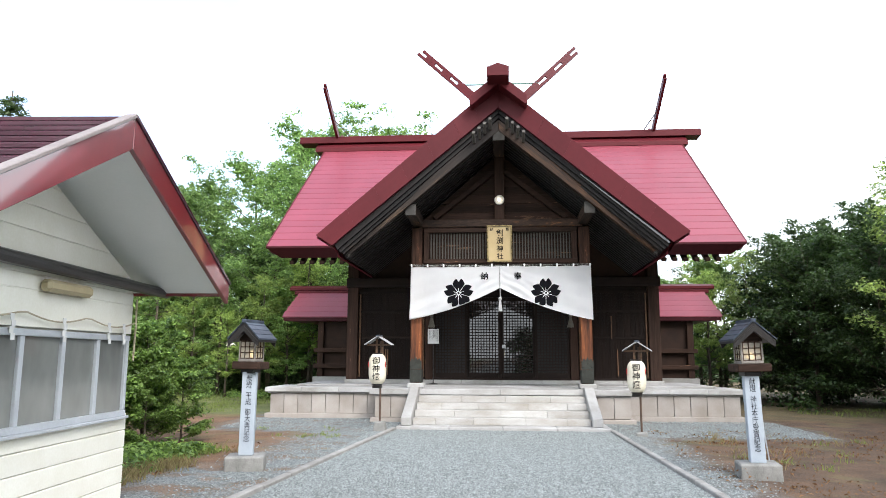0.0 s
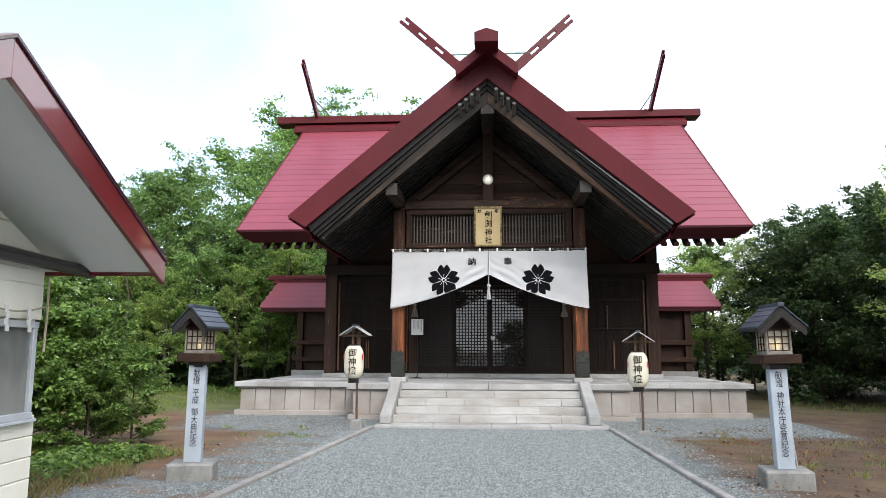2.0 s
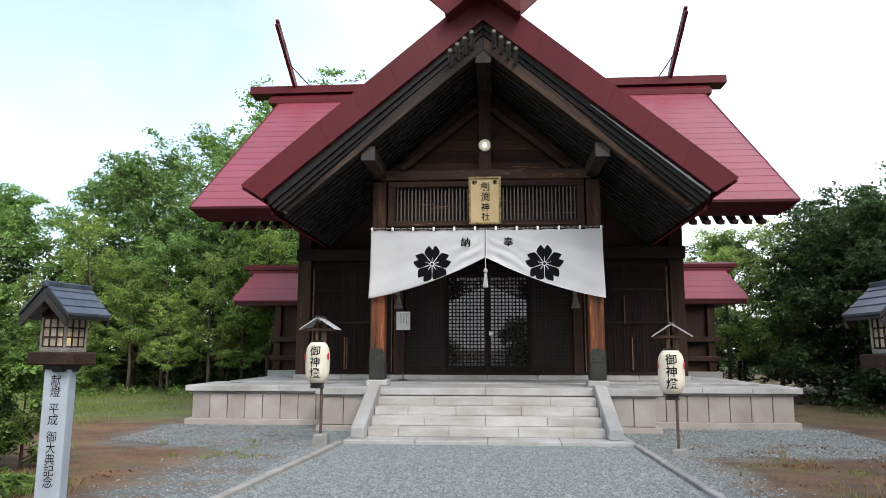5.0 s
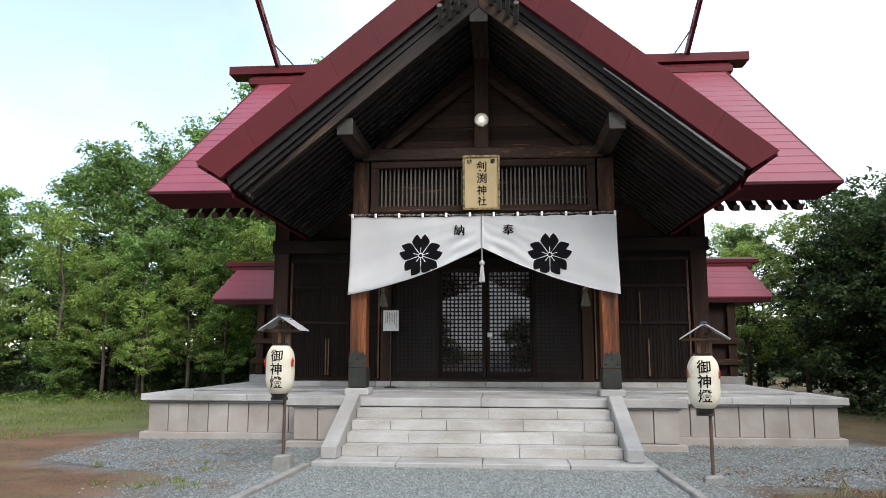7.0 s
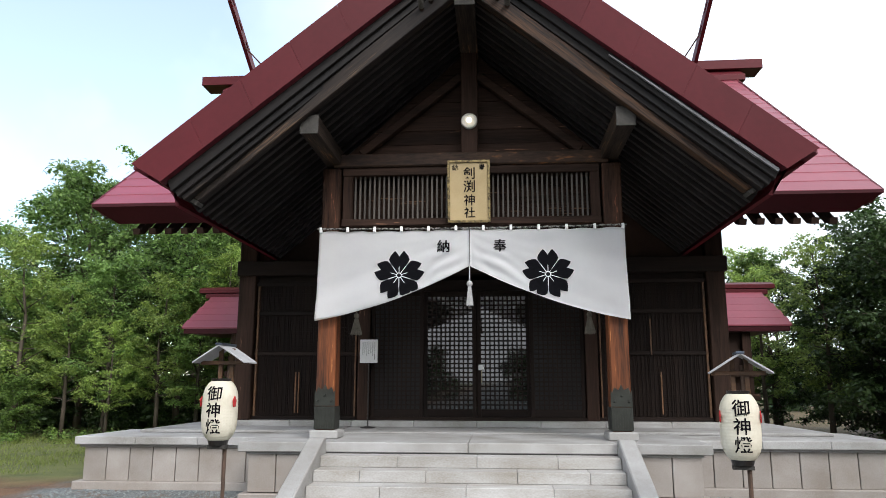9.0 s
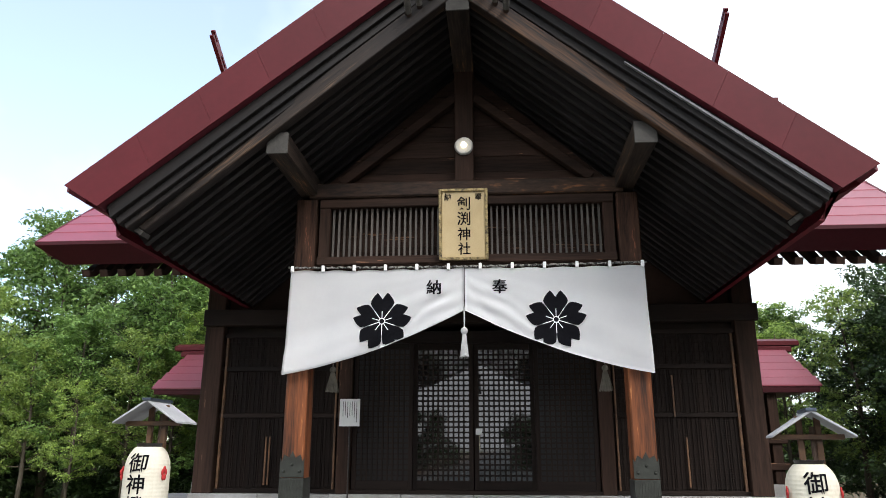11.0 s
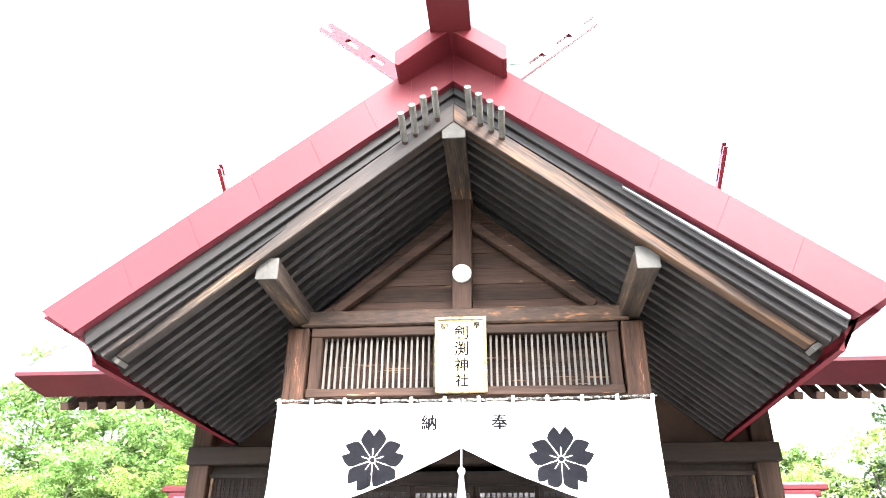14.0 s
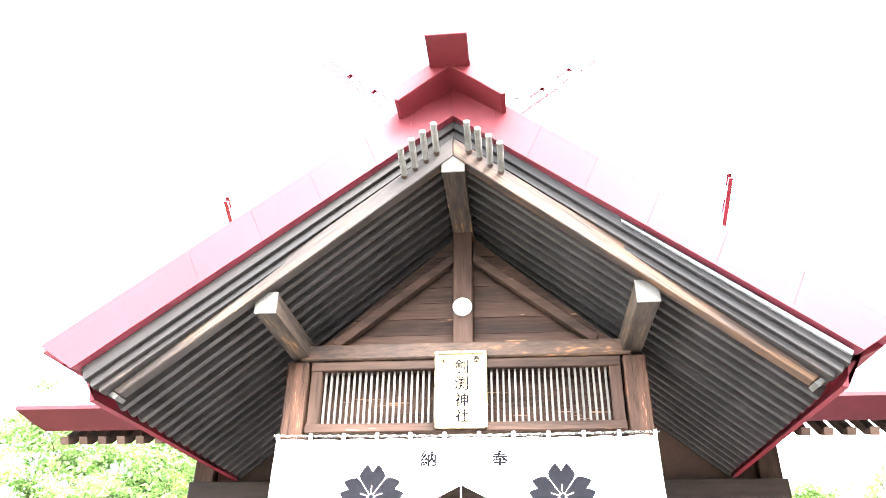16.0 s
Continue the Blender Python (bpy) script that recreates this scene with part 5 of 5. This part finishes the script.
# ---- trees ----
def leaf_cloud(rng, centres, per, size, flat=0.4):
    """Small folded leaves in loose flat sprays round centres (x, y, z, radius): vertices and faces."""
    vs, fs, base = [], [], 0
    for (cx, cy, cz, rad) in centres:
        n = max(3, int(per * (0.5 + rng.random())))
        d = rng.normal(size=(n, 3))
        d /= np.linalg.norm(d, axis=1)[:, None]
        long = rng.random() * 6.283
        along = np.array((math.cos(long), math.sin(long), rng.normal() * 0.2))
        p = np.array((cx, cy, cz)) + rad * (d * rng.random((n, 1)) ** 0.6 * np.array((0.8, 0.8, flat)) + along * rng.uniform(-0.75, 0.75, (n, 1)))
        p[:, 2] -= 0.22 * ((p[:, 0] - cx) ** 2 + (p[:, 1] - cy) ** 2) / rad
        nrm = d * 0.45 + np.array((0, 0, 0.75)) + rng.normal(size=(n, 3)) * 0.4
        nrm /= np.linalg.norm(nrm, axis=1)[:, None]
        t = np.cross(nrm, rng.normal(size=(n, 3)))
        t /= np.linalg.norm(t, axis=1)[:, None]
        b = np.cross(nrm, t)
        s = size * (0.6 + 0.8 * rng.random(n))[:, None]
        vs.append(np.stack([p - t * s, p + b * s * 0.5 + nrm * s * 0.1, p + t * s - nrm * s * 0.3, p - b * s * 0.5 + nrm * s * 0.1], 1).reshape(-1, 3))
        fs.append(base + np.arange(4 * n).reshape(-1, 4))
        base += 4 * n
    return np.concatenate(vs), np.concatenate(fs)


def mesh_from(name, vs, fs, material):
    me = bpy.data.meshes.new(name)
    me.vertices.add(len(vs))
    me.vertices.foreach_set("co", vs.astype(np.float32).ravel())
    me.loops.add(fs.size)
    me.loops.foreach_set("vertex_index", fs.astype(np.int32).ravel())
    me.polygons.add(len(fs))
    me.polygons.foreach_set("loop_start", np.arange(0, fs.size, fs.shape[1], dtype=np.int32))
    me.update(calc_edges=True)
    me.materials.append(material)
    return me


def tree(seed, height, spread, material, label, per=40, leaf=0.06, bare=0.3, limbs=26, name="tree", spray=0.4, lift=0.35):
    """Trunk, limbs, side twigs, and a loose spray of leaves at every twig."""
    rng = np.random.default_rng(seed)
    rnd = random.Random(seed)
    tr = thing(name, (0, 0, 0), label, "tree" if name == "tree" else name, "wood round the shrine")
    bm = fresh()
    bend = [rnd.uniform(-0.03, 0.03) * height for _ in range(6)]
    trunk = [(bend[k] * k / 5, bend[5 - k] * k / 5, height * 0.92 * k / 5 - 0.1 * (k == 0)) for k in range(6)]
    tube(bm, trunk, [height * 0.015 * (1 - 0.17 * k) for k in range(6)], 7)
    centres = []
    for k in range(limbs):
        q = bare + (0.99 - bare) * (k + 0.5) / limbs
        i = min(4, int(q * 5))
        fr = q * 5 - i
        s = Vector([trunk[i][j] + (trunk[i + 1][j] - trunk[i][j]) * fr for j in range(3)])
        an = k * 2.4 + rnd.uniform(-0.6, 0.6)
        up = (q - bare) / (1 - bare)
        shape = math.sin(math.pi * min(1.0, 0.22 + 0.76 * up)) ** 0.8
        ln = spread * (0.22 + 0.78 * shape) * rnd.uniform(0.6, 1.15)
        end = s + Vector((math.cos(an) * ln, math.sin(an) * ln, ln * (rnd.uniform(0.0, 2 * lift) + 0.5 * up)))
        mid = s.lerp(end, 0.5) + Vector((0, 0, -0.06 * ln))
        r0 = height * 0.0055 * (1.2 - q)
        tube(bm, [s, mid, end], [r0, r0 * 0.55, r0 * 0.15], 4)
        for f in (0.3, 0.45, 0.58, 0.7, 0.8, 0.9, 1.0):
            c = s.lerp(end, f) + Vector((0, 0, -0.2 * ln * f * (1 - f)))
            a2 = an + rnd.choice((-1, 1)) * rnd.uniform(0.5, 1.3)
            tl = ln * rnd.uniform(0.15, 0.38) * (1.25 - 0.6 * f)
            e2 = c + Vector((math.cos(a2) * tl, math.sin(a2) * tl, tl * rnd.uniform(-0.1, 0.5)))
            if f > 0.5:
                tube(bm, [c, e2], [r0 * 0.22, r0 * 0.08], 3)
            for g in (0.45, 1.0):
                w = c.lerp(e2, g)
                centres.append((w.x, w.y, w.z + rnd.uniform(-0.1, 0.1), spray * rnd.uniform(0.6, 1.3)))
    for k in range(5):
        centres.append((trunk[5][0] + rnd.uniform(-0.3, 0.3), trunk[5][1] + rnd.uniform(-0.3, 0.3), height * (0.9 + 0.02 * k), spray * 0.8))
    part("trunk", bm, M_BARK, tr, "grey-brown trunk and limbs", smooth=True)
    vs, fs = leaf_cloud(rng, centres, per, leaf)
    under(new("crown", mesh_from("crown", vs, fs, material)), tr, "leafy crown of small leaves")
    return tr


A = tree(11, 12.5, 3.9, M_LEAF, "tall broad green deciduous tree with open crown", 35, 0.088, 0.25, 40, spray=0.52)
B = tree(12, 8.0, 2.4, M_LEAF, "green deciduous tree with layered foliage", 32, 0.068, 0.16, 34, spray=0.4)
C = tree(13, 7.6, 1.8, M_LEAF2, "slender yellow-green birch-like tree", 24, 0.056, 0.22, 30, spray=0.33)
D = tree(14, 7.0, 2.7, M_LEAF3, "dark green dense deciduous tree", 28, 0.077, 0.06, 38, spray=0.45)
E_ = tree(15, 3.6, 1.5, M_LEAFB, "fresh green shrub with feathery leaves", 38, 0.06, 0.04, 26, "bush", 0.26)
F = tree(16, 14.0, 5.2, M_LEAF3, "tall dark green tree added out of view for shade and reflections", 14, 0.2, 0.05, 34, spray=0.9)
SPOTS = (
    # west wood: the tall trees behind, then the lower storey at its edge
    (A, (-9.6, 50.0, 1.48, 10)), (A, (-13.6, 50.0, 1.46, 140)), (A, (-17.9, 50.0, 1.28, 250)), (A, (-9.4, 34.0, 0.84, 70)), (A, (-22.6, 50.0, 1.16, 200)), (A, (-23.5, 36.0, 0.75, 320)), (A, (-5.0, 41.0, 1.1, 95)), (A, (-8.6, 35.0, 0.9, 300)),
    (B, (-14.4, 32.4, 1.22, 0)), (B, (-18.6, 30.0, 0.98, 100)), (B, (-10.2, 31.0, 1.02, 200)), (B, (-15.9, 31.5, 0.66, 20)), (B, (-16.3, 33.4, 1.18, 230)), (B, (-11.9, 29.6, 0.72, 150)), (B, (-8.6, 32.0, 0.9, 95)), (B, (-20.5, 29.0, 0.8, 260)), (B, (-23.5, 30.0, 0.95, 45)), (B, (-9.0, 29.8, 0.6, 330)),
    (C, (-14.6, 29.2, 0.86, 20)), (C, (-12.6, 28.6, 0.62, 70)), (C, (-9.9, 29.0, 0.66, 190)), (C, (-16.6, 28.6, 0.55, 240)), (C, (-18.9, 28.4, 0.6, 120)), (C, (-11.0, 28.2, 0.46, 310)), (C, (-8.2, 30.2, 0.8, 30)),
    (D, (-9.4, 33.6, 0.8, 40)), (D, (-12.0, 33.2, 0.95, 160)), (D, (-15.2, 33.6, 0.8, 280)), (D, (-17.2, 33.2, 0.8, 340)), (D, (-20.6, 32.6, 1.0, 80)), (D, (-23.8, 33.4, 1.1, 220)), (D, (-7.0, 35.4, 0.95, 120)), (D, (-10.8, 36.6, 1.1, 10)), (D, (-14.0, 37.4, 1.1, 190)), (D, (-18.6, 37.6, 0.95, 300)),
    # behind the hall and east wood
    (A, (3.0, 43.0, 0.75, 30)), (B, (9.6, 33.0, 0.78, 15)), (D, (13.0, 31.0, 1.0, 75)), (D, (11.4, 27.4, 0.86, 130)), (B, (7.8, 36.0, 0.72, 215)), (C, (8.6, 31.0, 0.7, 20)), (C, (9.6, 28.8, 0.78, 310)), (C, (8.9, 33.5, 0.85, 130)),
    (D, (10.9, 26.2, 0.84, 0)), (D, (12.4, 24.4, 0.9, 80)), (D, (14.4, 23.4, 1.0, 170)), (D, (17.4, 21.2, 1.1, 250)), (D, (13.8, 27.0, 1.0, 45)), (D, (20.5, 22.0, 1.25, 200)), (D, (17.6, 26.0, 1.25, 290)), (D, (11.4, 29.6, 0.8, 160)), (D, (10.0, 33.6, 0.8, 300)), (D, (14.6, 19.0, 1.12, 120)), (D, (16.0, 29.0, 1.05, 10)), (D, (12.6, 28.4, 0.92, 95)), (D, (15.6, 25.2, 1.02, 215)), (D, (11.6, 23.0, 0.62, 330)), (C, (11.4, 20.0, 0.95, 230)),
    # unseen trees: four close the rear for door reflections, eastern four added for shade
    (F, (-11.5, -20.0, 1.0, 15)), (F, (9.4, -20.0, 1.0, 95)), (F, (14.5, -16.0, 0.85, 185)), (F, (-18.5, -17.0, 0.85, 275)), (F, (13.0, 10.0, 0.66, 50)), (F, (12.8, 3.0, 0.68, 130)), (F, (12.4, -4.5, 0.7, 220)), (F, (16.5, 15.5, 0.75, 310)),
    # shrubs beside the hut
    (E_, (-6.5, 12.9, 0.62, 0)), (E_, (-7.0, 12.2, 0.62, 100)), (E_, (-7.8, 13.3, 0.85, 210)), (E_, (-9.0, 12.4, 0.9, 40)), (E_, (-6.2, 12.4, 0.4, 170)), (E_, (-6.8, 11.7, 0.42, 280)), (E_, (-5.9, 13.2, 0.42, 330)), (E_, (-7.4, 11.5, 0.5, 20)), (E_, (-13.6, 28.0, 0.5, 40)), (E_, (-16.5, 27.6, 0.55, 260)),
)
used = set()
for src, (x, y, k, turn) in SPOTS:
    m = pose(x, y, 0, 0, 0, turn) @ Matrix.Scale(k, 4)
    if src in used:
        c = copy_thing(src, pose(x, y, 0, 0, 0, turn))
        c.scale = (k, k, k)
    else:
        used.add(src)
        src.matrix_basis = m
# a conifer behind the hut
con = thing("conifer", (-15.0, 20.0, 0), "dark blue-green conifer standing behind the hut", "tree")
bm = fresh()
tube(bm, [(-15, 20, -0.1), (-15, 20, 6), (-15, 20, 11.4)], [0.17, 0.1, 0.02], 8)
rng = np.random.default_rng(31)
cl = []
for k in range(90):
    z = 2.0 + 9.2 * k / 90
    ln = 2.4 * (1 - (z - 1.5) / 10.2) + 0.15
    an = k * 2.4
    tube(bm, [(-15, 20, z), (-15 + math.cos(an) * ln, 20 + math.sin(an) * ln, z - 0.18 * ln)], [0.03, 0.008], 4)
    for f in (0.35, 0.65, 0.95):
        cl.append((-15 + math.cos(an) * ln * f, 20 + math.sin(an) * ln * f, z - 0.18 * ln * f, 0.42))
part("trunk", bm, M_BARK, con, "brown trunk and boughs")
vs, fs = leaf_cloud(rng, cl, 45, 0.06, 0.25)
under(new("needles", mesh_from("needles", vs, fs, M_LEAF3)), con, "dark needled boughs")
con.scale = (0.85, 0.85, 0.85)
# far woods all round
rng = np.random.default_rng(5)
cl = []
for k in range(250):
    an = -math.pi + 2 * math.pi * k / 250 + rng.uniform(-0.01, 0.01)
    d = rng.uniform(42, 58)
    x, y = d * math.sin(an), 14 + d * math.cos(an)
    hgt = 3.4 + 1.8 * rng.random()
    if y < 0 and -4.8 < x < 0.4:      # the walk comes in here
        continue
    for q in np.arange(0.6, hgt, 1.3):
        cl.append((x + rng.uniform(-1, 1), y + rng.uniform(-1, 1), q, 1.7 * (1.15 - 0.5 * q / hgt)))
vs, fs = leaf_cloud(rng, cl, 60, 0.42, 0.8)
tagged(new("far_woods", mesh_from("far_woods", vs, fs, M_LEAF3)), "distant dark green woods all round", "woods", kind="stuff")
# undergrowth below the trees
cl = []
for k in range(420):
    x = rng.uniform(-26, 24)
    lim = rng.uniform(23.0, 36)
    if abs(x) < 8.8:
        lim = rng.uniform(33, 41)
    elif x < 0:
        lim = rng.uniform(29.5, 38)
    cl.append((x, lim, rng.uniform(0.15, 2.2 if x > 8.8 else 0.8), rng.uniform(0.4, 0.85)))
vs, fs = leaf_cloud(rng, cl, 170, 0.075, 0.7)
tagged(new("undergrowth", mesh_from("undergrowth", vs, fs, M_LEAF3)), "dark green undergrowth beneath the trees", "undergrowth", kind="stuff")


# leafy weeds beside the hut and along the wood
cl = [(rng.uniform(-8.8, -4.9), rng.uniform(9.3, 12.2), rng.uniform(0.04, 0.12), rng.uniform(0.18, 0.34)) for k in range(170)]
cl += [(rng.uniform(-24, -8.5), rng.uniform(26.5, 29.5), rng.uniform(0.06, 0.22), rng.uniform(0.2, 0.45)) for k in range(110)]
vs, fs = leaf_cloud(rng, cl, 60, 0.045, 0.35)
tagged(new("weeds", mesh_from("weeds", vs, fs, M_LEAFB)), "low leafy green weeds at the wood's edge", "weeds", kind="stuff")
# fallen leaves on the bare earth
cl = [(x, y, 0.02, 0.5) for x, y in zip(list(rng.uniform(-8, -4.4, 40)) + list(rng.uniform(2.9, 9, 130)), list(rng.uniform(8.8, 13, 40)) + list(rng.uniform(7.5, 16, 130)))]
vs, fs = leaf_cloud(rng, cl, 42, 0.024, 0.02)
tagged(new("fallen_leaves", mesh_from("fallen_leaves", vs, fs, M_LITTER)), "brown fallen leaves scattered on bare earth", "leaves", kind="stuff")


# ---- grass and loose gravel ----
def blades(rng, spots, height, width):
    n = len(spots)
    p = np.concatenate([spots, np.full((n, 1), -0.01)], 1)
    an = rng.random(n) * 6.283
    side = np.stack([np.cos(an), np.sin(an), 0 * an], 1)
    tilt = rng.normal(size=(n, 3)) * 0.35
    tilt[:, 2] = 1
    h = height * (0.4 + rng.random(n))[:, None]
    w = width * (0.6 + 0.8 * rng.random(n))[:, None]
    tip = p + tilt * h
    mid = p + tilt * h * 0.55 * np.array((0.6, 0.6, 1))
    v = np.stack([p - side * w, p + side * w, mid + side * w * 0.7, tip], 1).reshape(-1, 3)
    return v, np.arange(4 * n).reshape(-1, 4)


def tufts(rng, count, x0, x1, y0, y1, per, rad):
    c = np.stack([rng.uniform(x0, x1, count), rng.uniform(y0, y1, count)], 1)
    return (c[:, None, :] + rng.normal(size=(count, per, 2)) * rad).reshape(-1, 2)


sets = [tufts(rng, 420, -9.5, -4.75, 8.6, 12.6, 40, 0.12), tufts(rng, 1100, -22, -8.0, 17.8, 29, 24, 0.18), tufts(rng, 9, -5.2, -3.2, 13.5, 16.3, 24, 0.06),
        tufts(rng, 12, 3.2, 7.5, 10.5, 15.0, 26, 0.08), tufts(rng, 70, 8.5, 18, 20.5, 24, 24, 0.15)]
vs, fs = blades(rng, np.concatenate(sets), 0.075, 0.006)
tagged(new("grass", mesh_from("grass", vs, fs, M_GRASS)), "short patchy green grass beside the walk", "grass", kind="stuff")
vs, fs = blades(rng, np.concatenate([tufts(rng, 26, -5.3, -4.5, 8.6, 10.6, 60, 0.12), tufts(rng, 6, -7, -3.8, 11, 13.5, 20, 0.1), tufts(rng, 25, 3.4, 9, 9.5, 16, 18, 0.1)]), 0.11, 0.004)
tagged(new("dry_grass", mesh_from("dry_grass", vs, fs, M_DRY)), "dry straw-coloured grass tufts on bare earth", "grass", kind="stuff")


def pebbles(rng, pts, size):
    n = len(pts)
    unit = np.array([(1, 0, -0.25), (0, 1, -0.25), (-1, 0, -0.25), (0, -1, -0.25), (0, 0, 1)], float)
    faces = np.array([(0, 1, 4), (1, 2, 4), (2, 3, 4), (3, 0, 4)])
    s = size * (0.5 + rng.random((n, 1, 1))) * np.array((1, 0.8, 0.55)) * (0.75 + 0.5 * rng.random((n, 5, 1)))
    v = unit[None] * s
    an = rng.random(n) * 6.283
    c, sn = np.cos(an)[:, None], np.sin(an)[:, None]
    v = np.stack([v[..., 0] * c - v[..., 1] * sn, v[..., 0] * sn + v[..., 1] * c, v[..., 2]], -1)
    v[..., 2] += v[..., 0] * rng.normal(size=(n, 1)) * 0.35
    v += np.concatenate([pts, np.full((n, 1), 0.004)], 1)[:, None, :]
    return v.reshape(-1, 3), (faces[None] + 5 * np.arange(n)[:, None, None]).reshape(-1, 3)


near = np.stack([rng.uniform(-2.75, 2.42, 95000), 15.85 - 8.6 * rng.random(95000) ** 1.15], 1)
side = np.stack([rng.uniform(-6.3, 6.6, 30000), rng.uniform(14.9, 18.6, 30000)], 1)
side = side[(side[:, 1] > 15.1 - 0.42 * np.minimum(0, side[:, 0] + 3.9)) | (side[:, 0] > -3.9)]
side = side[(np.abs(side[:, 0]) > 2.35) & ((side[:, 1] < 17.7) | (np.abs(side[:, 0]) > 3.2))]
edge = np.stack([rng.normal(size=4500) * 0.5 - 3.1, rng.uniform(7, 15, 4500)], 1)
edge2 = np.stack([rng.normal(size=3500) * 0.35 + 2.6, rng.uniform(7, 15, 3500)], 1)
vs, fs = pebbles(rng, np.concatenate([near, side, edge, edge2]), 0.0155)
tagged(new("gravel", mesh_from("gravel", vs, fs, M_PEBBLE)), "loose blue-grey crushed gravel on the walk", "gravel", kind="stuff")
